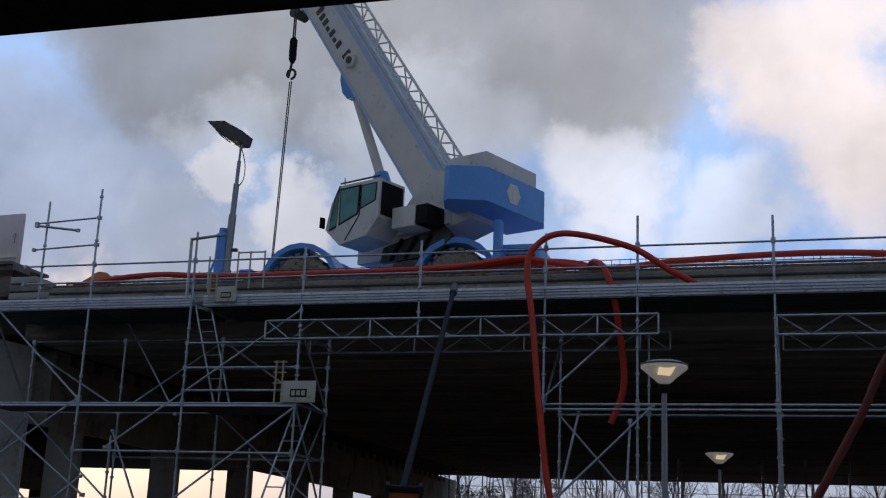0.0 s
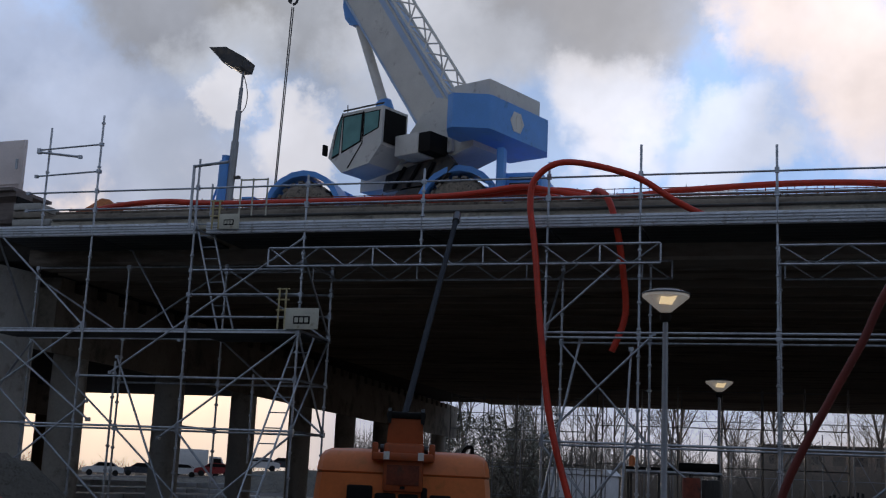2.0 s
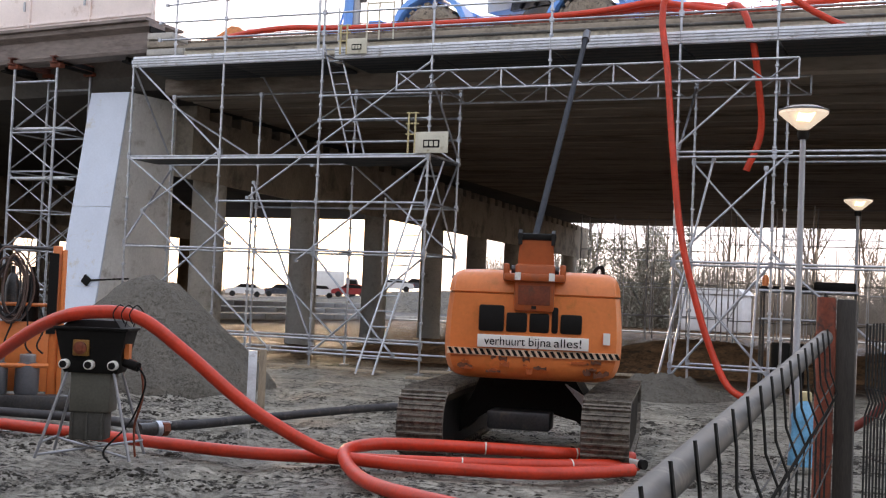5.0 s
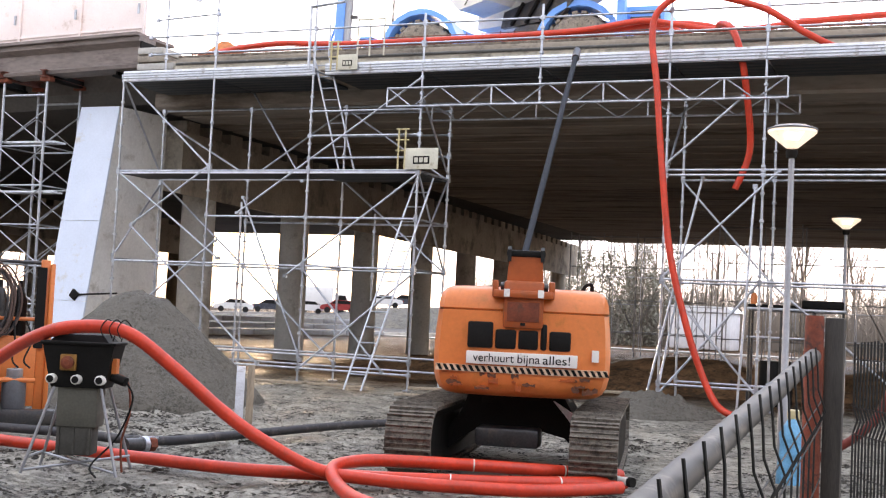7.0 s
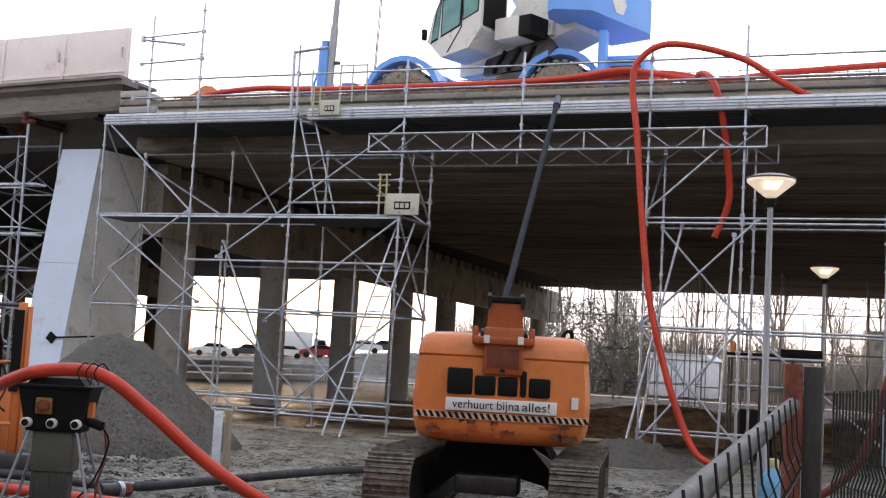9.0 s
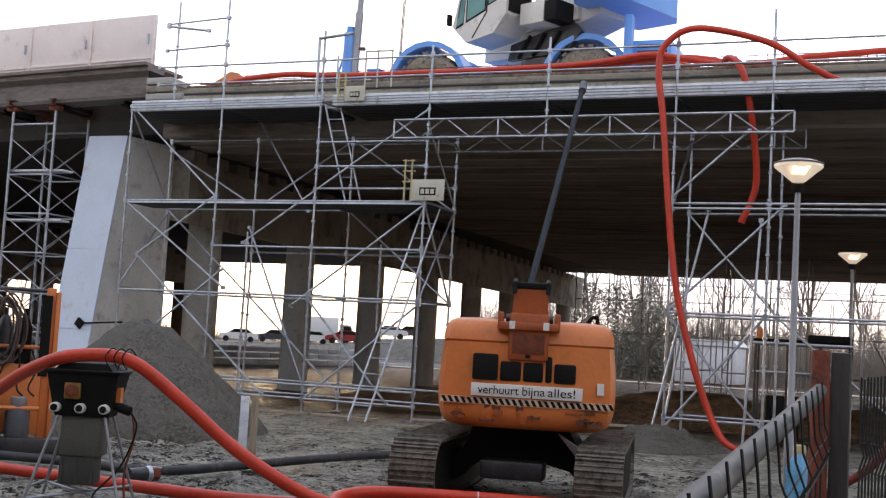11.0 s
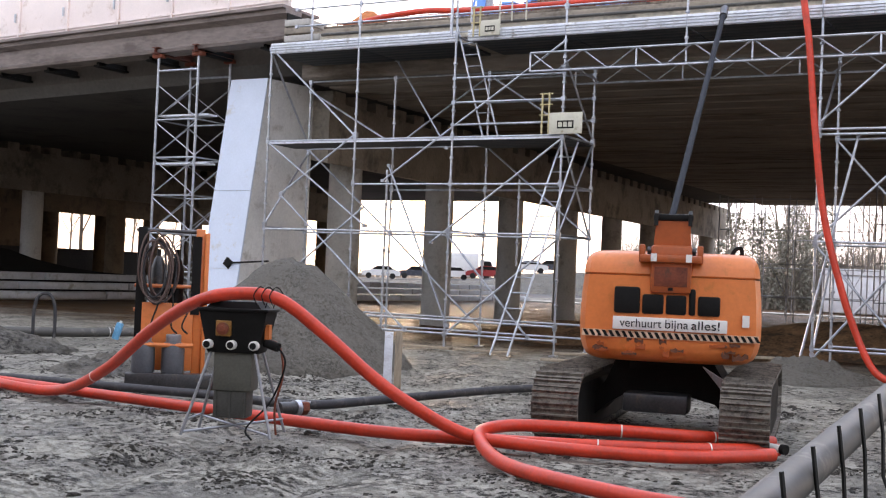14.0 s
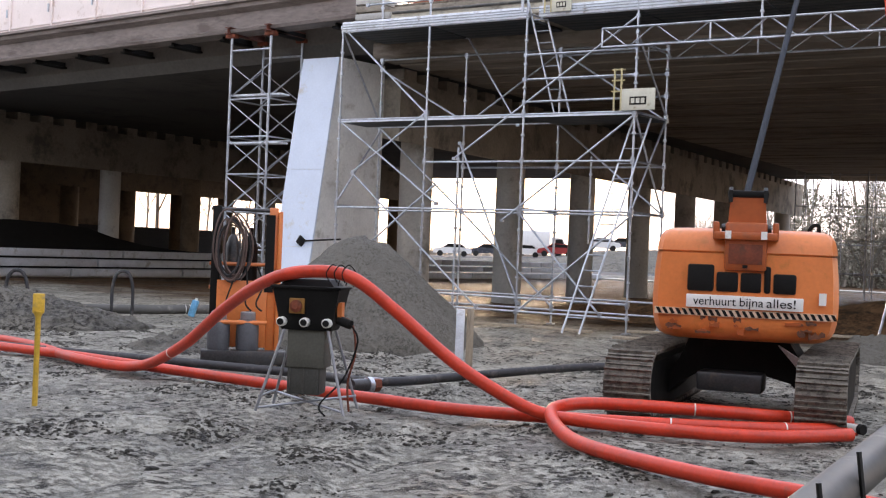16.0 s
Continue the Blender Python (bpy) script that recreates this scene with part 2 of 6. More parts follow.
RUST = mat("rusty_steel", (0.2, 0.05, 0.025), 0.75, 0.2, spread=0.4, scale=6, fine=40, bump=0.2, dirt=(0.13, 0.05, 0.03), dirt_amount=0.3)
WOOD = mat("weathered_wood", (0.33, 0.27, 0.2), 0.8, spread=0.3, scale=4, fine=30, stretch=(4, 4, 0.5), bump=0.2)
YELLOW_WOOD = mat("yellow_painted_wood", (0.66, 0.4, 0.05), 0.6, spread=0.2, scale=5, dirt=(0.4, 0.27, 0.1), dirt_amount=0.2)
PANEL = mat("beige_parapet_panel", (0.88, 0.78, 0.75), 0.7, spread=0.06, scale=1.2, fine=20, dirt=(0.64, 0.52, 0.46), dirt_amount=0.15)
GIRDER = mat("weathered_girder", (0.24, 0.2, 0.185), 0.7, 0.1, spread=0.3, scale=1.5, fine=15, stretch=(0.3, 1, 1), dirt=(0.14, 0.11, 0.1), dirt_amount=0.3)
CRANE_BLUE = mat("crane_blue_paint", (0.13, 0.37, 0.85), 0.4, spread=0.1, scale=1.5, bump=0.02, dirt=(0.1, 0.28, 0.62), dirt_amount=0.1)
CRANE_PALE = mat("crane_pale_blue_paint", (0.42, 0.55, 0.76), 0.4, spread=0.08, scale=1.5, bump=0.02, dirt=(0.35, 0.42, 0.52), dirt_amount=0.12)
CRANE_WHITE = mat("crane_white_paint", (0.68, 0.67, 0.63), 0.4, spread=0.1, scale=1.5, bump=0.02, dirt=(0.42, 0.4, 0.37), dirt_amount=0.15)
TYRE = mat("muddy_tyre", (0.3, 0.26, 0.21), 0.9, spread=0.35, scale=5, bump=0.4, dirt=(0.06, 0.055, 0.05), dirt_amount=0.35)
GLASS_TEAL = mat("tinted_cab_glass", (0.12, 0.3, 0.28), 0.08, spread=0.15, scale=1.5, fine=3, bump=0)
WHITE = mat("white_sticker", (0.75, 0.74, 0.7), 0.5, spread=0.06, dirt=(0.5, 0.45, 0.38), dirt_amount=0.1)
GREY_PIPE = mat("grey_pvc_pipe", (0.085, 0.082, 0.075), 0.55, spread=0.15, scale=2, fine=30, bump=0.05, dirt=(0.2, 0.18, 0.16), dirt_amount=0.2)
FENCE_BLACK = mat("black_coated_wire", (0.012, 0.013, 0.012), 0.5, spread=0.3, bump=0)
LAMP_BOWL = mat("milky_lamp_bowl", (0.86, 0.78, 0.69), 0.3, spread=0.08, scale=5, fine=9, bump=0, emit=0.22)
LAMP_GLOW = mat("lit_lamp_glass", (1.0, 0.7, 0.4), 0.3, spread=0.12, scale=9, fine=12, bump=0, emit=1.1)
POST = mat("grey_lamp_post", (0.33, 0.34, 0.36), 0.4, 0.5, spread=0.15, bump=0.03)
ASPHALT = mat("road_asphalt", (0.1, 0.1, 0.1), 0.95, spread=0.3, scale=1, fine=50, bump=0.3)
BARK = mat("bare_bark", (0.2, 0.155, 0.12), 0.9, spread=0.3, bump=0.3)
BLUE_PLASTIC = mat("blue_plastic_sack", (0.12, 0.38, 0.6), 0.4, spread=0.3, scale=9, bump=0.4)
for m in (ROD, BLACK, RUBBER, ASPHALT, EARTH):
    m.node_tree.nodes["Principled BSDF"].inputs["Specular IOR Level"].default_value = 0.15


def earthy(m, colour, near, far):
    """Brown soil takes over from the grey mud past a ragged line under the bridge."""
    n, l = m.node_tree.nodes, m.node_tree.links
    b = n["Principled BSDF"]
    t, sp, no = n.new("ShaderNodeTexCoord"), n.new("ShaderNodeSeparateXYZ"), n.new("ShaderNodeTexNoise")
    no.inputs["Scale"].default_value, no.inputs["Detail"].default_value = 0.45, 6
    l.new(t.outputs["Object"], sp.inputs[0])
    l.new(t.outputs["Object"], no.inputs["Vector"])
    w = n.new("ShaderNodeMath")
    w.operation = "MULTIPLY_ADD"
    w.inputs[1].default_value = 14.0
    l.new(no.outputs["Fac"], w.inputs[0])
    l.new(sp.outputs["Y"], w.inputs[2])
    r = n.new("ShaderNodeMapRange")
    r.inputs["From Min"].default_value, r.inputs["From Max"].default_value = near + 7, far + 7
    l.new(w.outputs[0], r.inputs["Value"])
    x = n.new("ShaderNodeMix")
    x.data_type = "RGBA"
    old = b.inputs["Base Color"].links[0].from_socket
    l.new(r.outputs["Result"], x.inputs["Factor"])
    l.new(old, x.inputs["A"])
    tint = n.new("ShaderNodeMix")
    tint.data_type, tint.blend_type = "RGBA", "MULTIPLY"
    tint.inputs["Factor"].default_value = 1.0
    l.new(old, tint.inputs["A"])
    tint.inputs["B"].default_value = (*colour, 1)
    l.new(tint.outputs["Result"], x.inputs["B"])
    l.new(x.outputs["Result"], b.inputs["Base Color"])
    return m


earthy(MUD, (0.4, 0.235, 0.14), 24.5, 29.0)
WHITE_SHEET = mat("white_tarpaulin", (0.72, 0.74, 0.78), 0.6, spread=0.1, scale=2, bump=0.2)


# ---- mesh helpers ----
class Geo:
    """Gathers corners and faces of one mesh."""

    def __init__(self):
        self.v, self.f = [], []

    def add(self, verts, faces):
        k = len(self.v)
        self.v += [tuple(p) for p in verts]
        self.f += [tuple(i + k for i in f) for f in faces]
        return self

    def box(self, x0, x1, y0, y1, z0, z1, m=None, ch=0.0):
        """A box whose corners may be chamfered along all edges by ch."""
        if ch:
            pts, fs = chamfered(x0, x1, y0, y1, z0, z1, ch)
        else:
            pts = [(x, y, z) for x in (x0, x1) for y in (y0, y1) for z in (z0, z1)]
            fs = [(0, 1, 3, 2), (4, 6, 7, 5), (0, 4, 5, 1), (2, 3, 7, 6), (0, 2, 6, 4), (1, 5, 7, 3)]
        if m is not None:
            pts = [m @ Vector(p) for p in pts]
        return self.add(pts, fs)

    def tube(self, p, q, r, n=8, r2=None):
        p, q = Vector(p), Vector(q)
        d = (q - p).normalized()
        a = d.orthogonal().normalized()
        b = d.cross(a)
        vs = []
        for c, rr in ((p, r), (q, r if r2 is None else r2)):
            vs += [c + rr * (math.cos(6.28318 * i / n) * a + math.sin(6.28318 * i / n) * b) for i in range(n)]
        fs = [(i, (i + 1) % n, n + (i + 1) % n, n + i) for i in range(n)]
        return self.add(vs, fs + [tuple(range(n))[::-1], tuple(range(n, 2 * n))])

    def sweep(self, pts, r, n=10, closed_ends=True):
        pts = [Vector(p) for p in pts]
        up, vs = None, []
        for i, c in enumerate(pts):
            d = (pts[min(i + 1, len(pts) - 1)] - pts[max(i - 1, 0)]).normalized()
            if up is None:
                up = d.orthogonal().normalized()
            up = (up - d * up.dot(d)).normalized()
            side = d.cross(up)
            rr = r[i] if isinstance(r, (list, tuple)) else r
            vs += [c + rr * (math.cos(6.28318 * j / n) * up + math.sin(6.28318 * j / n) * side) for j in range(n)]
        fs = [(i * n + j, i * n + (j + 1) % n, (i + 1) * n + (j + 1) % n, (i + 1) * n + j) for i in range(len(pts) - 1) for j in range(n)]
        if closed_ends:
            fs += [tuple(range(n))[::-1], tuple(range((len(pts) - 1) * n, len(pts) * n))]
        return self.add(vs, fs)

    def lathe(self, profile, n=24, m=None):
        vs = [(r * math.cos(6.28318 * j / n), r * math.sin(6.28318 * j / n), z) for r, z in profile for j in range(n)]
        if m is not None:
            vs = [m @ Vector(p) for p in vs]
        fs = [(i * n + j, i * n + (j + 1) % n, (i + 1) * n + (j + 1) % n, (i + 1) * n + j) for i in range(len(profile) - 1) for j in range(n)]
        return self.add(vs, fs + [tuple(range(n))[::-1], tuple(range((len(profile) - 1) * n, len(profile) * n))])

    def prism(self, outline, axis, a, b, m=None):
        """An outline of (u, v) drawn out along an axis from a to b."""
        def place(u, v, w):
            return {"x": (w, u, v), "y": (u, w, v), "z": (u, v, w)}[axis]
        n = len(outline)
        vs = [place(u, v, a) for u, v in outline] + [place(u, v, b) for u, v in outline]
        if m is not None:
            vs = [m @ Vector(p) for p in vs]
        fs = [(i, (i + 1) % n, n + (i + 1) % n, n + i) for i in range(n)]
        return self.add(vs, fs + [tuple(range(n))[::-1], tuple(range(n, 2 * n))])

    def mesh(self, name, material, smooth=35):
        me = bpy.data.meshes.new(name)
        me.from_pydata(self.v, [], self.f)
        bm = bmesh.new()
        bm.from_mesh(me)
        bmesh.ops.recalc_face_normals(bm, faces=bm.faces)
        bm.to_mesh(me)
        bm.free()
        me.materials.append(material)
        if smooth:
            me.polygons.foreach_set("use_smooth", [True] * len(me.polygons))
            me.set_sharp_from_angle(angle=radians(smooth))
        return me


def chamfered(x0, x1, y0, y1, z0, z1, c):
    bm = bmesh.new()
    bmesh.ops.create_cube(bm, size=1)
    for v in bm.verts:
        v.co = ((x0 + x1) / 2 + v.co.x * (x1 - x0), (y0 + y1) / 2 + v.co.y * (y1 - y0), (z0 + z1) / 2 + v.co.z * (z1 - z0))
    bmesh.ops.bevel(bm, geom=bm.edges[:], offset=c, segments=2, profile=0.5, affect="EDGES")
    bm.verts.index_update()
    pts, fs = [v.co.copy() for v in bm.verts], [tuple(v.index for v in f.verts) for f in bm.faces]
    bm.free()
    return pts, fs


def thing(name, label, category, at=(0, 0, 0), turn=0.0, group="", kind=""):
    ob = new(name)
    ob.empty_display_size = 0.2
    ob.matrix_basis = pose(*at, 0, 0, turn)
    return tagged(ob, label, category, group, kind)


def part(name, geo, material, parent, label="", smooth=35, kind=""):
    ob = new(name, geo.mesh(name, material, smooth))
    ob.parent = parent
    return tagged(ob, label, kind=kind)


def solid(name, geo, material, label, category, smooth=35, group="", kind=""):
    return tagged(new(name, geo.mesh(name, material, smooth)), label, category, group, kind)


def curve_points(pts, per=8):
    """A smooth line through the points."""
    pts = [Vector(p) for p in pts]
    out = []
    for i in range(len(pts) - 1):
        a, b, c, d = pts[max(i - 1, 0)], pts[i], pts[i + 1], pts[min(i + 2, len(pts) - 1)]
        for k in range(per):
            t = k / per
            out.append(0.5 * (2 * b + (c - a) * t + (2 * a - 5 * b + 4 * c - d) * t * t + (3 * b - a - 3 * c + d) * t ** 3))
    return out + [pts[-1]]


def words(name, text, size, m, material, parent, width=None):
    """Raised lettering in the built-in font, turned into a mesh."""
    cu = bpy.data.curves.new(name, "FONT")
    cu.body, cu.size, cu.extrude, cu.align_x, cu.align_y = text, size, 0.002, "CENTER", "CENTER"
    ob = new(name, cu)
    me = bpy.data.meshes.new_from_object(ob.evaluated_get(bpy.context.evaluated_depsgraph_get()))
    bpy.data.objects.remove(ob)
    xs = [v.co.x for v in me.vertices]
    k = width / (max(xs) - min(xs)) if width else 1
    me.transform(m @ Matrix.Diagonal((k, 1, 1, 1)))
    me.materials.append(material)
    o = new(name, me)
    o.parent = parent
    return o


def rnd(a, b):
    return random.uniform(a, b)


# ---- ground ----
def ground_height(x, y):
    near = math.exp(-((x + 6) ** 2 + (y - 12) ** 2) / 1200)
    h = 0.05 * noise.noise((x * 0.35, y * 0.35, 0)) + 0.022 * noise.noise((x * 1.1, y * 1.1, 4))
    churned = min(1, max(0, 0.3 + 1.9 * noise.noise((x * 0.55, y * 0.55, 40))))
    # boot and track prints: soft hollows with raised rims
    p = noise.noise((x * 3.1, y * 2.3, 61))
    h -= 0.05 * churned * max(0, p - 0.18) - 0.03 * churned * max(0, 0.12 - abs(p - 0.1))
    h += 0.05 * max(0, noise.noise((x * 1.4, y * 1.4, 52)) - 0.15)
    h += churned * (0.1 * max(0, noise.noise((x * 2.6, y * 2.6, 17)) - 0.08) + 0.045 * max(0, noise.noise((x * 6.5, y * 6.5, 21)) - 0.1) + 0.02 * noise.noise((x * 12, y * 12, 3)) + 0.012 * noise.noise((x * 21, y * 21, 13)))
    h += 0.006 * noise.noise((x * 9, y * 9, 8))
    # wheel ruts
    for a in (0.0, 1.7):
        t = (x + 0.45 * y + 2.0 + a + 0.3 * math.sin(y * 0.4))
        h -= 0.05 * math.exp(-(t / 0.22) ** 2)
    h *= near
    return h - 0.06


def make_ground():
    def axis(lo, hi, fine_lo, fine_hi, step):
        a = list(np.arange(fine_lo, fine_hi, step))
        s, x = step, fine_hi
        while x < hi:
            a.append(x)
            s *= 1.18
            x += s
        a.append(hi)
        s, x = step, fine_lo
        while x > lo:
            s *= 1.18
            x -= s
            a.insert(0, max(x, lo))
        return a
    xs, ys = axis(-900, 900, -16, 2, 0.048), axis(-300, 1500, 6.4, 18, 0.048)
    g = Geo()
    g.v = [(x, y, ground_height(x, y)) for y in ys for x in xs]
    w = len(xs)
    g.f = [(j * w + i, j * w + i + 1, (j + 1) * w + i + 1, (j + 1) * w + i) for j in range(len(ys) - 1) for i in range(w - 1)]
    solid("ground", g, MUD, "churned wet grey sandy mud of a building site", "ground", 60, kind="structure")


make_ground()

# ---- bridge ----
EDGE = 24.62        # front face of the deck


def make_bridge():
    deck = thing("bridge_deck", "wide concrete bridge deck on box beams with a pale edge", "bridge", kind="structure")
    g = Geo().box(-18.6, 40, EDGE, 73, 6.95, 7.55)
    part("slab", g, CONCRETE_OLD, deck)
    # edge courses
    part("edge_beam", Geo().box(-17.6, 40, EDGE - 0.06, EDGE + 0.3, 7.16, 7.4, ch=0.015), mat("cream_edge_concrete", (0.62, 0.57, 0.46), 0.8, scale=1.0, fine=14, dirt=(0.3, 0.27, 0.22), dirt_amount=0.3), deck, "cream concrete edge beam")
    part("edge_kerb", Geo().box(-17.6, 40, EDGE + 0.06, EDGE + 0.5, 7.42, 7.62, ch=0.015), CONCRETE_OLD, deck)
    part("conduit", Geo().tube((-17.5, EDGE - 0.1, 7.44), (40, EDGE - 0.1, 7.44), 0.035, 8), GREY_PIPE, deck)
    part("rough_strip", Geo().box(-17.6, 40, EDGE + 0.1, EDGE + 0.62, 7.624, 7.69, ch=0.01), mat("rough_broken_concrete", (0.2, 0.165, 0.13), 0.95, spread=0.5, scale=3, fine=26, bump=0.8, dirt=(0.07, 0.055, 0.045), dirt_amount=0.45), deck, "rough broken concrete edge")
    # beams that run along the span, seen from below
    y = EDGE + 1.05
    while y < 72:
        w = 1.1
        part("deck_beam", Geo().prism([(y, 6.95), (y + w, 6.95), (y + w, 6.62), (y + w - 0.06, 6.55), (y + 0.06, 6.55), (y, 6.62)], "x", -18.9, 40), SOFFIT, deck)
        y += 1.22
    part("road_surface", Geo().box(-18.5, 40, EDGE + 0.65, 72.5, 7.552, 7.76), CONCRETE, deck)
    # far edge
    part("far_parapet", Geo().box(-18.6, 40, 72.6, 73, 7.5, 8.4), CONCRETE, deck)


make_bridge()


def make_pier(x0, lean, rows, label, depth=50.0, name="bridge_pier", start=27.2, beam=CONCRETE_OLD):
    """A row of columns under one long cross beam."""
    p = thing(name, label, "pier", kind="structure")

    def at(y):
        return x0 + lean * (y - 25)
    a, b = start, 25.2 + depth
    part("cross_beam", Geo().add([(at(y) + dx, y, z) for y in (a, b) for dx, z in ((-0.75, 4.75), (0.55, 4.55), (0.55, 6.25), (-0.75, 6.25))],
                                 [(0, 1, 2, 3), (4, 7, 6, 5), (0, 4, 5, 1), (1, 5, 6, 2), (2, 6, 7, 3), (3, 7, 4, 0)]), beam, p)
    y = a + 0.3
    while y < b:
        part("bearing_block", Geo().box(at(y) - 0.3, at(y) + 0.45, y, y + 0.62, 6.2, 6.58), CONCRETE_OLD, p)
        y += 1.22
    for y, r, material in rows:
        part("column", Geo().lathe([(r * 1.04, -0.4), (r * 1.04, 0.15), (r, 0.2), (r, 4.5), (r * 0.98, 4.78)], 28, Matrix.Translation((at(y), y, 0))), material, p)
    return p


pier = make_pier(-19.45, -0.062, [(29.1 + 6.2 * k, 0.48, CONCRETE) for k in range(8)], "row of round concrete columns under a stained cross beam")
# the battered end wall of the pier
g = Geo()
top, bot = 6.62, -0.3
g.add([(-21.05, 25.5, top), (-19.85, 25.5, top), (-19.6, 27.2, top), (-21.05, 27.2, top),
       (-21.05, 24.35, bot), (-19.85, 24.35, bot), (-19.6, 27.2, bot), (-21.05, 27.2, bot)],
      [(0, 1, 2, 3), (4, 7, 6, 5), (0, 4, 5, 1), (1, 5, 6, 2), (2, 6, 7, 3), (3, 7, 4, 0)])
part("end_wall", g, mat("light_grey_concrete", (0.78, 0.78, 0.76), 0.8, spread=0.14, scale=0.8, fine=16, dirt=(0.48, 0.46, 0.42), dirt_amount=0.3), pier, "grey concrete end wall with a battered face")
def batter(y, z):
    return 24.35 + (25.5 - 24.35) * (z - bot) / (top - bot) + y
# thin skin over the front only: its blue-white colour imitates sky light
for z0, z1 in ((bot, 1.55), (1.56, 3.6), (3.61, top)):
    part("lit_face", Geo().add([(x, batter(y, z), z) for z in (z0, z1) for x, y in ((-21.06, -0.05), (-19.84, -0.05), (-19.84, -0.002), (-21.06, -0.002))],
                             [(0, 1, 5, 4), (1, 2, 6, 5), (2, 3, 7, 6), (3, 0, 4, 7), (3, 2, 1, 0), (4, 5, 6, 7)]), CONCRETE_SKYLIT, pier, "thin front skin coloured blue-white like sky light")
make_pier(-42.0, -0.03, [(y, 0.46, m) for y, m in ((26.9, CONCRETE_OLD), (32.4, CONCRETE_OLD), (38.0, CONCRETE), (43.3, BROWN_GLOOM_CONCRETE), (48.8, CONCRETE_OLD), (54.2, CONCRETE_OLD), (57.9, BROWN_GLOOM_CONCRETE), (61.5, BROWN_GLOOM_CONCRETE))], "stained row of columns beyond the road", 37.0)
make_pier(-58.0, -0.03, [(35.4 + 4.7 * k, 0.55, BROWN_GLOOM_CONCRETE) for k in range(9)], "far row of columns coloured brown for the gloom", 49.0, start=30.0, beam=BROWN_GLOOM_CONCRETE)


def make_left_span():
    s = thing("side_span", "older bridge span with weathered edge girder and beige panels", "bridge", kind="structure")
    fall = Matrix.Identity(4)           # the span falls gently away from the new deck
    fall[2][0], fall[2][3] = 0.03, 0.03 * 25.5 - 0.1
    part("slab", Geo().prism([(26.2, 7.55), (26.2, 7.12), (26.42, 6.82), (27.1, 6.74), (73, 6.74), (73, 7.55)], "x", -75, -18.95), SOFFIT_SHADE, s, "smooth concrete soffit coloured dark for its shade")
    # fascia colour is lowered to carry the shade behind the girder
    part("fascia", Geo().prism([(26.08, 7.56), (26.196, 7.56), (26.196, 7.12), (26.41, 6.81), (26.36, 6.76), (26.08, 7.08)], "x", -75, -18.96, fall), mat("grey_stained_shaded_edge", (0.115, 0.108, 0.1), 0.9, scale=0.5, fine=10, dirt=(0.1, 0.09, 0.08), dirt_amount=0.35), s, "stained concrete slab edge, darkened for the recess shade")
    part("edge_girder", Geo().prism([(24.62, 8.12), (25.3, 8.12), (25.3, 8.02), (25.02, 7.98), (25.02, 7.5), (25.3, 7.44), (25.3, 7.34), (24.68, 7.34), (24.64, 7.42), (24.84, 7.5), (24.84, 7.9), (24.62, 8.0)], "x", -75, -18.72, fall), GIRDER, s, "weathered steel edge girder")
    part("girder_end", Geo().box(-18.715, -18.68, 24.66, 25.28, 7.36, 8.1), BLACK, s)
    part("walkway", Geo().box(-75, -18.72, 24.5, 26.1, 8.125, 8.2, fall), GIRDER, s)
    x = -19.6
    while x > -75:
        part("bracket", Geo().box(x - 0.11, x + 0.11, 24.9, 26.35, 7.2, 7.26, fall, ch=0.02).box(x - 0.03, x + 0.03, 24.95, 26.1, 7.26, 7.4, fall), BLACK, s, "dark steel bracket under the girder")
        x -= 1.97
    x = -18.75
    while x > -75:
        part("parapet_panel", Geo().box(x - 1.95, x - 0.01, 24.84, 24.93, 8.21, 9.5, fall, ch=0.01), PANEL, s)
        part("panel_post", Geo().box(x - 0.045, x + 0.015, 24.78, 24.838, 8.2, 9.46, fall, ch=0.006), PANEL, s)
        part("panel_clip", Geo().box(x - 0.22, x - 0.17, 24.8, 24.838, 8.75, 9.0, fall), GALV, s)
        x -= 1.97
    part("panel_rail", Geo().box(-75, -18.76, 24.8, 24.838, 8.36, 8.42, fall), PANEL, s)
    # ragged stepped end of the new deck beside the girder
    for k in range(4):
        part("end_block", Geo().box(-18.65, -18.0 + 0.16 * (3 - k) + 0.1 * (k % 2), 24.5, 25.3, 7.12 + 0.2 * k, 7.28 + 0.2 * k, ch=0.015), CONCRETE if k % 2 else CONCRETE_OLD, s)


make_left_span()

# ---- scaffold ----
FRONT, BACK = 23.75, 25.45
A, B, C, D, E, F, G, H, I = -18.42, -15.86, -13.25, -10.57, -7.9, -5.2, -3.32, -0.68, 1.9


def standard(parent, x, y, z0, z1, foot=True):
    g = Geo().tube((x, y, z0), (x, y, z1), 0.026)
    z = max(z0, 0) + 0.55
    while z < z1 - 0.1:
        g.lathe([(0.028, z - 0.03), (0.048, z - 0.02), (0.048, z + 0.02), (0.028, z + 0.03)], 8, Matrix.Translation((x, y, 0)))
        z += 0.53
    if foot:
        g.box(x - 0.08, x + 0.08, y - 0.08, y + 0.08, z0 - 0.02, z0 + 0.01)
    part("standard", g, GALV, parent)


def ledger(parent, p, q, r=0.026, name="ledger"):
    g = Geo().tube(p, q, r)
    for e in (p, q):
        k = rnd(0.034, 0.046)
        g.box(e[0] - k, e[0] + k * 1.1, e[1] - k * 0.9, e[1] + k, e[2] - k, e[2] + k * 0.95)
    part(name, g, GALV, parent)


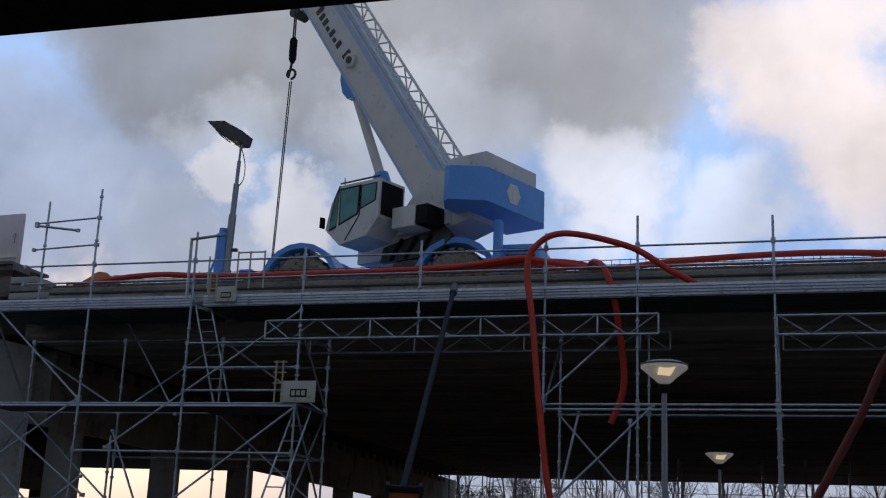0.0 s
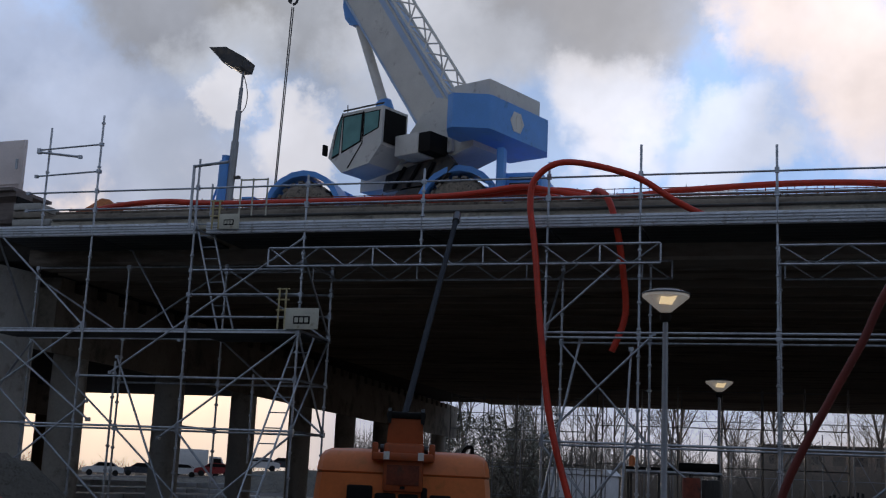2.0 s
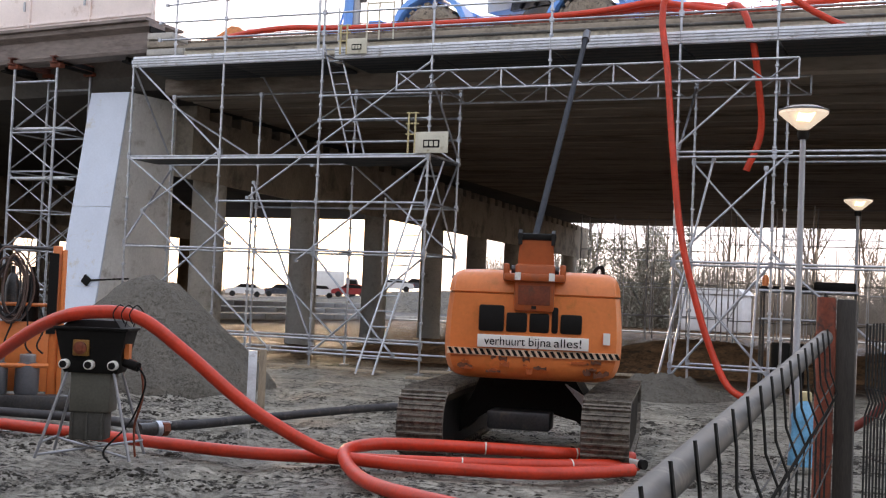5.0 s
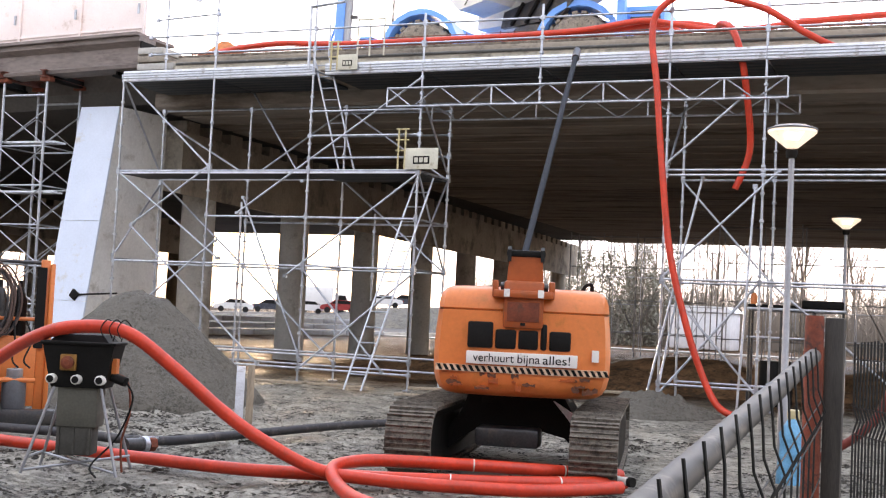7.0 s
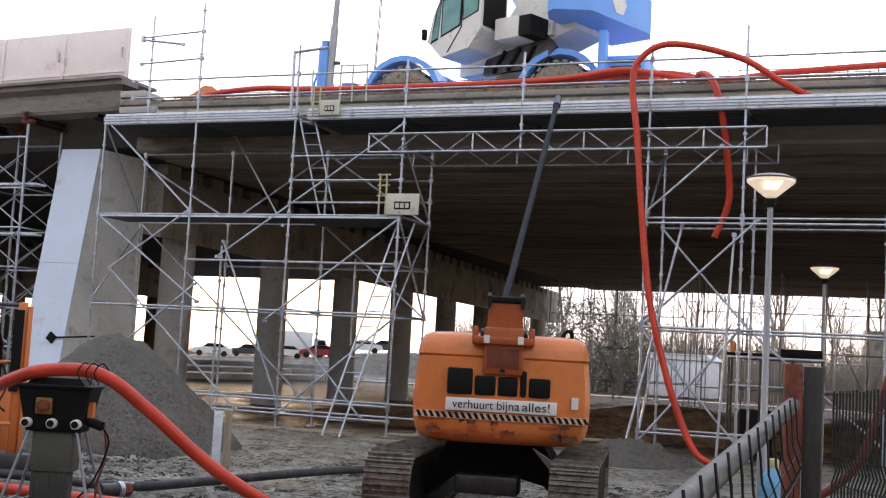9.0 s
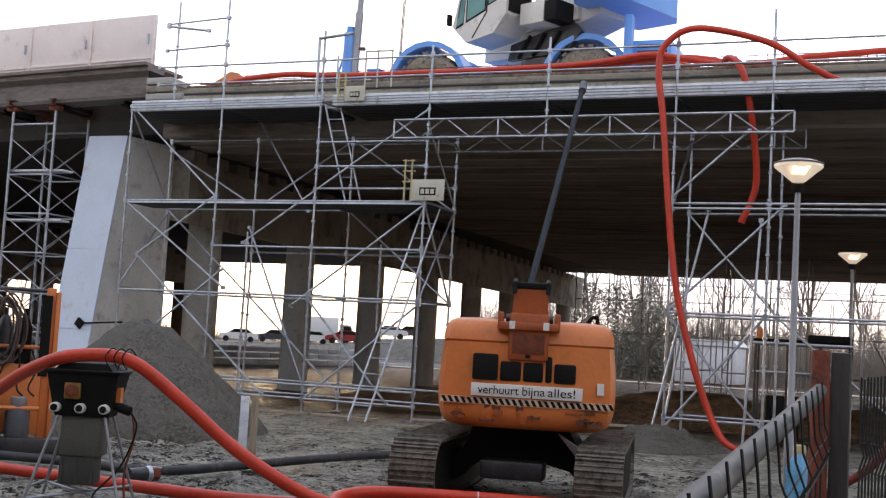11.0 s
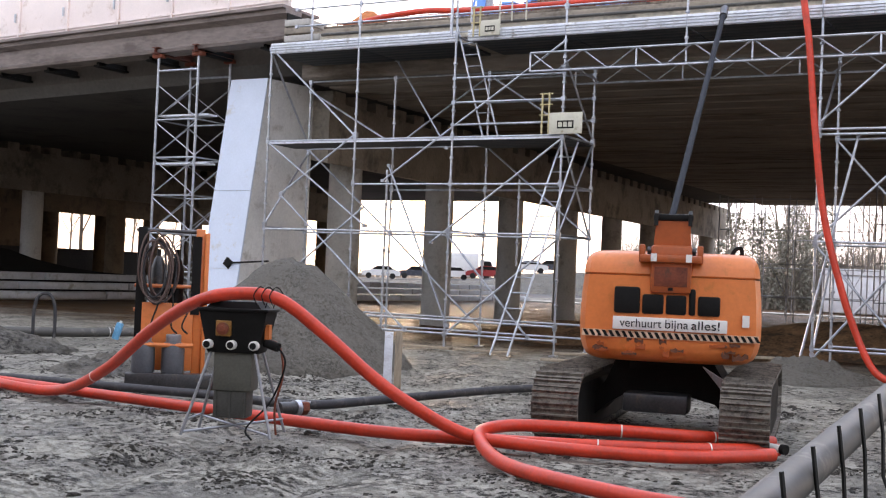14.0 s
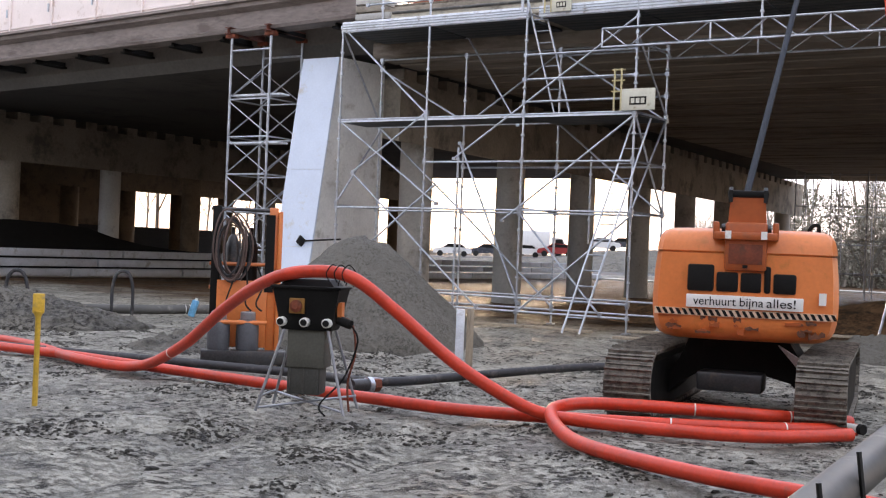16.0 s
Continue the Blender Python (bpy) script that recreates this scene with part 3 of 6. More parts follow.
def platform(parent, x0, x1, y0, y1, z):
    n = max(1, round((y1 - y0) / 0.3))
    w = (y1 - y0) / n
    for k in range(n):
        a = y0 + k * w
        part("scaffold_plank", Geo().box(x0, x1, a + 0.01, a + w - 0.01, z - 0.06, z, ch=0.008), PLANK_SHADE, parent)
    part("plank_rim", Geo().box(x0, x1, y0 - 0.012, y0 - 0.002, z - 0.065, z + 0.005), GALV_PLANK, parent)


def lattice(parent, x0, x1, y, z0, z1, panel=0.62):
    g = Geo().tube((x0, y, z0), (x1, y, z0), 0.026).tube((x0, y, z1), (x1, y, z1), 0.026)
    n = round((x1 - x0) / panel)
    s = (x1 - x0) / n
    for k in range(n):
        a = x0 + k * s
        lo, hi = (z0, z1) if k % 2 else (z1, z0)
        g.tube((a + 0.03, y, lo), (a + s - 0.03, y, hi), 0.017, 6)
        if k % 4 == 0:
            g.tube((a, y, z0), (a, y, z1), 0.02, 6)
    g.tube((x1, y, z0), (x1, y, z1), 0.02, 6)
    part("lattice_beam", g, GALV, parent, "galvanised lattice girder")


def make_scaffold():
    s = thing("scaffold_tower", "galvanised tube scaffold with work platforms along the deck edge", "scaffold", (0, 0, 0))
    for x, top in ((A, 7.1), (B, 9.75), (C, 8.6), (D, 8.15)):
        standard(s, x, FRONT, 0, top)
        standard(s, x, BACK, 0, 6.5)
    standard(s, -17.72, 24.4, 7.0, 9.72, False)
    for x in (A, C):
        for z in (7.0, 4.72, 2.62):
            ledger(s, (x, FRONT, z), (x, BACK, z))
    for x0, x1 in ((A, B), (B, C), (C, D)):
        for y in (FRONT, BACK):
            for z in (4.72, 2.58, 0.62, 0.32):
                ledger(s, (x0, y, z), (x1, y, z))
            if x0 != A:
                ledger(s, (x0, y, 3.67), (x1, y, 3.67))
        ledger(s, (x0, BACK, 6.45), (x1, BACK, 6.45))
    for z in (5.25, 5.75, 6.3):
        ledger(s, (C, FRONT, z - 0.25), (D, FRONT, z - 0.25))
        ledger(s, (C, BACK, z), (D, BACK, z))
    for z in (2.58, 3.67, 4.72, 6.2):
        ledger(s, (D, FRONT, z), (D, BACK, z))
    # diagonal tubes
    for p, q in (((A, FRONT, 7.0), (B, FRONT, 4.8)), ((B, FRONT, 4.85), (-17.95, FRONT, 3.45)), ((-17.95, FRONT, 3.4), (-14.3, FRONT, 0.35)), ((A, FRONT, 4.7), (-15.5, FRONT, 2.7)),
                 ((-15.6, FRONT, 3.1), (A, FRONT, 0.9)), ((D, FRONT, 6.75), (-15.05, FRONT, 3.75)), ((D, FRONT, 4.65), (-13.7, FRONT, 2.35)), ((C, FRONT, 2.5), (-11.2, FRONT, 0.35)),
                 ((D, FRONT, 2.5), (C, FRONT, 0.3)), ((-14.9, FRONT, 4.1), (-13.2, FRONT, 0.5)), ((B, BACK, 6.9), (C - 1.1, BACK, 4.7)), ((C, BACK, 6.4), (B, BACK, 4.7)),
                 ((A, BACK, 6.2), (B, BACK, 4.8)), ((A, BACK, 4.7), (B, BACK, 2.6)), ((C, BACK, 4.7), (D, BACK, 2.6)), ((B, BACK, 2.6), (C, BACK, 0.4)), ((D, BACK, 4.7), (C, BACK, 6.4)),
                 ((D, FRONT, 4.7), (D, BACK, 2.6)), ((D, FRONT, 2.6), (D, BACK, 4.7)), ((D, FRONT, 6.4), (D, BACK, 4.8)), ((A, FRONT, 6.9), (A, BACK, 4.8)), ((A, BACK, 4.6), (A, FRONT, 2.7))):
        ledger(s, p, q, 0.025, "brace")
    for x, y, z0, z1 in ((-12.36, BACK, 1.9, 3.92), (-14.93, FRONT, 0.0, 4.0)):
        standard(s, x, y, z0, z1, z0 == 0)
    platform(s, A, C, FRONT, 24.9, 4.72)
    platform(s, C, D, FRONT, BACK, 4.72)
    # top platform with its stacked boards
    for x0, x1 in ((A, B), (B, C), (C + 0.3, D), (D, E), (E, F), (F, G), (G, H), (H, I), (I, I + 2.57), (I + 2.57, I + 5.14)):
        platform(s, x0 + 0.02, x1 - 0.02, FRONT + 0.02, 25.5, 6.93)
        part("toe_board", Geo().box(x0 + 0.01, x1 - 0.01, FRONT - 0.05, FRONT - 0.01, 6.88, 7.12, ch=0.006), GALV_PLANK, s)
        for z in (6.94, 7.0, 7.06):
            part("edge_rib", Geo().tube((x0 + 0.01, FRONT - 0.055, z), (x1 - 0.01, FRONT - 0.055, z), 0.011, 6), GALV, s)
    for z, x0 in ((7.5, -17.7), (7.92, -17.7)):
        xs = [x0, B, C, D, E, F, G, H, I, I + 2.57, I + 5.14]
        for a, b in zip(xs, xs[1:]):
            ledger(s, (a, FRONT, z), (b, FRONT, z), 0.022, "guard_rail")
    for z in (8.4, 9.05):
        ledger(s, (-17.72, 24.0, z), (B, FRONT, z), 0.022, "guard_rail")
    ledger(s, (-17.72, 24.0, 9.0), (-16.3, 23.6, 8.72), 0.03, "guard_rail")
    # right hand towers
    for x, z0, top in ((E, 6.1, 8.2), (F, 0, 8.25), (G, 0, 8.55), (H, 0, 8.45), (I, 0, 8.4), (I + 2.57, 0, 8.4)):
        standard(s, x, FRONT, z0, top, z0 == 0)
        if z0 == 0:
            standard(s, x, BACK, z0, 6.5)
    for x0, x1 in ((F, G), (G, H), (H, I), (I, I + 2.57)):
        for y in (FRONT, BACK):
            for z in (4.72, 2.56) + ((0.5,) if x0 == F else ()):
                ledger(s, (x0, y, z), (x1, y, z))
        ledger(s, (x0, FRONT, 4.62), (x1, FRONT, 4.62))
    for p, q in (((F, FRONT, 2.6), (G + 0.3, FRONT, 4.7)), ((F, FRONT, 0.3), (G, FRONT, 2.55)), ((G, FRONT, 0.4), (F, FRONT, 2.5)), ((F, BACK, 4.7), (G, BACK, 2.6)), ((-3.75, FRONT, 6.15), (F, FRONT, 4.85)),
                 ((-4.5, 23.9, 4.6), (-5.42, 23.46, 0.02)), ((-3.47, 23.8, 4.4), (-3.63, 23.46, 0.02)), ((F, FRONT, 0.4), (F, BACK, 2.5)), ((F, FRONT, 4.6), (F, BACK, 6.3)), ((G, BACK, 2.6), (H, BACK, 0.4)),
                 ((H, FRONT, 0.4), (I, FRONT, 2.5))):
        ledger(s, p, q, 0.025, "brace")
    lattice(s, -11.35, -2.9, FRONT - 0.09, 6.1, 6.5)
    lattice(s, -11.0, -2.86, BACK - 0.1, 6.08, 6.46)
    lattice(s, H + 0.03, 6.8, FRONT - 0.09, 6.05, 6.42)
    lattice(s, H + 0.1, 6.8, BACK - 0.1, 6.05, 6.42)


make_scaffold()


def ladder(p, q, width, n, label):
    o = thing("ladder", label, "ladder")
    p, q = Vector(p), Vector(q)
    w = Vector((width / 2, 0, 0))
    for s in (-1, 1):
        part("stile", Geo().tube(p + s * w, q + s * w, 0.024), GALV, o)
    for k in range(1, n):
        c = p + (q - p) * k / n
        part("rung", Geo().tube(c - w, c + w, 0.014, 6), GALV, o)


ladder((-11.3, 22.6, 0), (-10.55, 24.1, 4.6), 0.4, 14, "aluminium ladder leaning against the scaffold")
ladder((-12.4, 23.95, 4.75), (-13.2, 23.95, 7.4), 0.38, 10, "aluminium ladder up to the top platform")

# ---- crane on the deck ----
def make_crane():
    c = thing("mobile_crane", "blue and white rough-terrain crane with raised boom on the deck", "crane", (0.15, 0, 7.76))
    DY = 30.6
    # wheels
    for x in (-13.3, -8.94):
        for y in (DY - 1.0, DY + 1.2):
            m = Matrix.Translation((x, y, 0.86)) @ Euler((radians(90), 0, 0)).to_matrix().to_4x4()
            w = part("wheel", Geo().lathe([(0.42, -0.2), (0.55, -0.3), (0.74, -0.32), (0.84, -0.26), (0.86, 0), (0.84, 0.26), (0.74, 0.32), (0.55, 0.3), (0.42, 0.2)], 32, m), TYRE, c, "muddy tyre")
            part("rim", Geo().lathe([(0.42, -0.22), (0.38, -0.12), (0.2, -0.1), (0.18, -0.25), (0.05, -0.26)][::-1] + [(0.42, 0.2)], 20, m), TYRE, w)
            g = Geo()
            for k in range(22):
                mm = m @ pose(0, 0, 0, 0, 0, k * 360 / 22)
                g.box(0.83, 0.9, -0.07, 0.07, -0.3, 0.3, mm)
            part("tread", g, TYRE, w)
    # mudguards: angular hoops over the wheels
    for x in (-13.3, -8.94):
        outer = [(1.14 * math.cos(a), 0.9 + 1.12 * math.sin(a)) for a in [math.pi * k / 10 for k in range(11)]]
        inner = [(0.99 * math.cos(a), 0.9 + 0.97 * math.sin(a)) for a in [math.pi * (10 - k) / 10 for k in range(11)]]
        hoop = [(1.6, 0.78), (1.58, 0.98)] + outer[1:-1] + [(-1.58, 0.98), (-1.6, 0.78)] + inner
        for y0, y1 in ((DY - 1.42, DY - 0.6), (DY + 0.8, DY + 1.5)):
            part("mudguard", Geo().prism([(x + a, b) for a, b in hoop], "y", y0, y1), CRANE_BLUE, c)
    part("chassis", Geo().box(-14.6, -6.9, DY - 0.6, DY + 0.7, 0.55, 1.3, ch=0.04), CRANE_BLUE, c)
    part("side_deck", Geo().box(-12.0, -10.2, DY - 1.4, DY - 0.6, 0.95, 1.25, ch=0.03), CRANE_BLUE, c)
    part("engine_hood", Geo().box(-7.95, -6.75, DY - 1.3, DY + 1.2, 0.8, 1.8, ch=0.05), CRANE_BLUE, c)
    for k in range(5):
        part("grille_bar", Geo().box(-7.6, -6.85, DY - 1.33, DY - 1.3, 1.0 + 0.15 * k, 1.07 + 0.15 * k), DARK_STEEL, c)
    for k in range(4):
        for n in range(3):
            part("step_slot", Geo().box(-11.3 + 0.24 * k, -11.12 + 0.24 * k, DY - 1.43, DY - 1.4, 0.5 + 0.2 * n, 0.62 + 0.2 * n), BLACK, c)
    part("step_plate", Geo().box(-11.4, -10.3, DY - 1.4, DY - 1.2, 0.4, 1.15, ch=0.02), CRANE_BLUE, c)
    for x in (-14.7, -7.75):
        part("outrigger", Geo().box(x - 0.1, x + 0.1, DY - 1.75, DY - 1.45, 0.1, 2.35 if x > -9 else 1.2, ch=0.02), CRANE_BLUE, c)
        if x < -9:
            part("outrigger_cap", Geo().box(x - 0.19, x + 0.19, DY - 1.8, DY - 1.4, (2.35 if x > -9 else 1.2) - 0.14, (2.35 if x > -9 else 1.2) + 0.03, ch=0.02), CRANE_BLUE, c)
    PX, PY = -10.07, 30.4
    part("turntable", Geo().lathe([(0.95, 1.2), (0.95, 1.5), (0.75, 1.55), (0.75, 1.75)], 28, Matrix.Translation((PX, PY, 0))), DARK_STEEL, c)
    # upper works: the tail swings towards the viewer
    U = Matrix.Translation((PX, PY, 1.7)) @ pose(0, 0, 0, 0, 0, -22)
    part("upper_frame", Geo().prism([(-2.0, 0.0), (0.25, 0.0), (0.8, 0.5), (1.9, 0.8), (1.9, 1.02), (0.9, 1.25), (0.75, 2.0), (0.2, 2.0), (-0.9, 0.75), (-2.0, 0.45)], "y", -0.65, 0.65, U), CRANE_WHITE, c)
    part("boom_cheek", Geo().prism([(-0.6, 0.6), (1.3, 0.7), (1.25, 2.1), (0.75, 2.25)], "y", -0.78, -0.66, U), CRANE_WHITE, c)
    cw = part("counterweight", Geo().prism([(1.5, -1.2), (1.9, -1.75), (2.15, -1.85), (2.82, -1.3), (2.88, -1.2), (2.88, 1.3), (2.6, 1.72), (1.35, 1.72)], "z", 0.95, 1.84, U), CRANE_BLUE, c, "blue painted counterweight")
    part("badge", Geo().lathe([(0.3, 0), (0.3, 0.012), (0.22, 0.014), (0.22, 0.006)], 6, U @ Matrix.Translation((2.88, -0.1, 1.4)) @ pose(0, 0, 0, 90, 0, 90)), WHITE, cw, "pale hexagonal badge")
    part("badge_bar", Geo().box(2.88, 2.896, -0.15, -0.05, 1.24, 1.56, U), WHITE, cw)
    part("counterweight_block", Geo().box(1.55, 2.72, -1.1, 1.15, 1.84, 2.34, U, ch=0.03), CRANE_WHITE, c)
    # dark block for the machinery and for the shadow below the upper frame
    part("slew_housing_shade", Geo().prism([(-1.0, -0.12), (1.0, -0.12), (1.45, 0.35), (1.2, 0.62), (0.2, 0.5), (-0.9, 0.3)], "y", -0.82, -0.66, U), DARK_STEEL, c, "dark slewing machinery that also fills in the shadow gap")
    for k in range(3):
        part("machinery_pipe", Geo().tube(U @ Vector((-0.6 + 0.5 * k, -0.86, -0.1)), U @ Vector((-0.2 + 0.5 * k, -0.86, 0.45)), 0.05, 8), BLACK, c)
    part("winch", Geo().tube(U @ Vector((0.3, -0.45, 1.2)), U @ Vector((0.3, 0.45, 1.2)), 0.3, 16), DARK_STEEL, c)
    part("tool_box", Geo().box(-0.05, 0.75, -1.5, -0.7, 0.55, 1.12, U, ch=0.03), CRANE_WHITE, c)
    part("tool_box_end", Geo().box(0.75, 1.15, -1.48, -0.7, 0.57, 1.1, U, ch=0.03), BLACK, c)
    # cab
    K = U @ Matrix.Translation((-1.13, -1.4, 0.2))
    side = [(-0.42, 0.02), (0.55, 0.16), (0.95, 0.62), (0.97, 1.68), (-0.52, 1.68), (-0.78, 1.2), (-0.95, 0.5)]
    cab = part("cab", Geo().prism(side, "y", -0.5, 0.5, K), CRANE_WHITE, c, "white angular driver's cab")
    for poly in ([(-0.42, 0.62), (0.2, 0.82), (0.22, 1.55), (-0.42, 1.55)], [(0.34, 0.95), (0.82, 1.1), (0.84, 1.55), (0.34, 1.55)], [(-0.8, 0.5), (-0.56, 0.58), (-0.5, 1.55), (-0.55, 1.55), (-0.7, 1.18)]):
        w = part("window_seal", Geo().prism([(a + (a - sum(q[0] for q in poly) / len(poly)) * 0.14, b + (b - sum(q[1] for q in poly) / len(poly)) * 0.12) for a, b in poly], "y", -0.506, -0.5, K), BLACK, cab)
        part("window", Geo().prism(poly, "y", -0.514, -0.506, K), GLASS_TEAL, w, "greenish cab window")
    for u, v in (((-0.55, 1.62), (-0.77, 1.22)), ((-0.8, 1.15), (-0.94, 0.58))):
        part("windscreen", Geo().add([K @ Vector((a[0] - 0.014 + dx, y, a[1])) for a in (u, v) for dx in (0, 0.01) for y in (-0.42, 0.42)], [(0, 1, 5, 4), (2, 6, 7, 3), (0, 4, 6, 2), (1, 3, 7, 5), (0, 2, 3, 1), (4, 5, 7, 6)]), GLASS_TEAL, cab)
    part("rear_window", Geo().box(0.965, 0.99, -0.42, 0.42, 0.7, 1.6, K), BLACK, cab)
    part("door_seam", Geo().sweep([K @ Vector(p) for p in ((0.28, -0.505, 1.62), (0.28, -0.505, 0.75), (-0.2, -0.505, 0.12))], 0.018, 5), BLACK, cab)
    part("roof_rail", Geo().tube(K @ Vector((-0.5, -0.46, 1.76)), K @ Vector((0.95, -0.46, 1.76)), 0.025, 6), DARK_STEEL, cab)
    part("mirror", Geo().box(-1.06, -0.98, -0.64, -0.48, 0.55, 0.85, K, ch=0.02), BLACK, cab)
    part("grab_rail", Geo().sweep([K @ Vector(p) for p in ((-0.46, -0.53, 1.68), (-0.6, -0.56, 1.3), (-0.72, -0.56, 0.7))], 0.016, 5), DARK_STEEL, cab)
    part("roof_antenna", Geo().tube(K @ Vector((-0.5, -0.3, 1.68)), K @ Vector((-0.52, -0.3, 1.98)), 0.014, 5), BLACK, cab)
    # boom
    hx, hy = -math.cos(radians(22)), math.sin(radians(22))
    foot = Vector((PX - 0.6 * hx, PY - 0.6 * hy, 3.25))
    tip = foot + Vector((hx * 5.5, hy * 5.5, 7.75))
    d = (tip - foot).normalized()
    sd = d.cross(Vector((0, 0, 1))).normalized()
    upv = sd.cross(d)
    bm_ = Matrix((sd, d, upv)).transposed().to_4x4()
    bm_.translation = foot
    L = (tip - foot).length
    boom = part("boom", Geo().box(-0.4, 0.4, -0.7, L, -0.62, 0.56, bm_, ch=0.07), CRANE_WHITE, c, "long white telescopic boom")
    part("boom_side_plate", Geo().box(-0.412, -0.4, -0.5, L - 0.1, 0.34, 0.5, bm_), CRANE_PALE, boom, "pale blue upper strip of the boom")
    part("boom_top_plate", Geo().box(-0.36, 0.36, -0.5, L - 0.1, 0.563, 0.59, bm_), CRANE_PALE, boom)
    part("boom_section", Geo().box(-0.3, 0.3, L, L + 4.0, -0.45, 0.45, bm_, ch=0.04), CRANE_WHITE, boom)
    part("boom_head", Geo().prism([(L - 0.2, -0.55), (L + 0.6, -0.55), (L + 0.55, -0.95), (L + 0.15, -1.1)], "x", -0.2, 0.2, bm_), CRANE_WHITE, boom)
    for a, b in ((L + 0.1, -1.0), (L + 0.45, -0.85)):
        part("sheave", Geo().tube(bm_ @ Vector((-0.26, a, b)), bm_ @ Vector((0.26, a, b)), 0.2, 16), DARK_STEEL, boom)
    for k, w in enumerate((0.42, 0.3, 0.3, 0.16, 0.3, 0.16, 0.3, 0.2, 0.42, 0.3)):
        if k != 7:
            part("mark", Geo().box(-0.418, -0.4, 8.6 - 0.27 * k - 0.16, 8.6 - 0.27 * k, -0.3, -0.3 + w * 0.8, bm_), DARK_STEEL, boom, "dark lettering bar")
    part("boom_knob", Geo().tube(bm_ @ Vector((-0.4, 6.0, -0.1)), bm_ @ Vector((-0.52, 6.0, -0.1)), 0.22, 14), CRANE_WHITE, boom)
    part("knob_hub", Geo().tube(bm_ @ Vector((-0.52, 6.0, -0.1)), bm_ @ Vector((-0.56, 6.0, -0.1)), 0.11, 12), DARK_STEEL, boom)
    part("boom_edge", Geo().box(-0.425, -0.4, -0.5, L - 0.1, -0.6, -0.54, bm_), CRANE_PALE, boom)
    part("bracket", Geo().box(-0.5, 0.1, 8.2, 8.6, 0.4, 0.8, bm_, ch=0.03), DARK_STEEL, boom)
    # lattice fly jib lying along the boom
    g = Geo()
    chords = ((-0.42, 0.72), (0.02, 0.72), (-0.2, 1.16))
    for x, z in chords:
        g.tube(bm_ @ Vector((x, 0.6, z)), bm_ @ Vector((x, L + 1, z)), 0.042, 6)
    k, n = 0.6, 0
    while k < L + 0.4:
        for a, b in ((0, 2), (2, 1), (0, 1)):
            a, b = (a, b) if n % 2 else (b, a)
            g.tube(bm_ @ Vector((chords[a][0], k, chords[a][1])), bm_ @ Vector((chords[b][0], k + 0.55, chords[b][1])), 0.025, 5)
        k, n = k + 0.55, n + 1
    part("fly_jib", g, WHITE, boom, "white lattice jib stowed on the boom")
    # lifting ram
    r0, r1 = U @ Vector((-1.02, 0.0, 0.7)), bm_ @ Vector((0, 5.45, -0.7))
    part("ram_cylinder", Geo().tube(r0, r0 + (r1 - r0) * 0.42, 0.24, 14), CRANE_BLUE, c)
    part("ram_rod", Geo().tube(r0 + (r1 - r0) * 0.42, r1, 0.14, 14), CRANE_WHITE, c)
    part("ram_head", Geo().prism([(4.95, -0.62), (6.3, -0.62), (6.0, -0.84), (5.6, -0.98), (5.3, -0.95)], "x", -0.22, 0.22, bm_), CRANE_BLUE, c)
    # hoist ropes, ball and hook
    h = Vector((-15.44, 32.3, 10.5))
    for k in (-0.03, 0.03):
        part("rope", Geo().tube((h.x + k, h.y, h.z), (h.x + k, h.y, 9.5), 0.026, 6), DARK_STEEL, c)
        part("rope", Geo().tube((h.x + k, h.y, 8.1), (h.x + k * 0.6 - 0.22, h.y, 0.02), 0.019, 6), DARK_STEEL, c)
    b = part("hook_block", Geo().lathe([(0.05, 9.6), (0.12, 9.5), (0.12, 8.85), (0.06, 8.72)], 14, Matrix.Translation((h.x, h.y, 0))), BLACK, c)
    ring = [(h.x + 0.14 * math.sin(a), h.y, 8.35 - 0.16 * math.cos(a)) for a in [0.5 * k for k in range(12)]]
    part("hook", Geo().sweep(ring + [(h.x, h.y, 8.75)], 0.042, 8), DARK_STEEL, b)


make_crane()


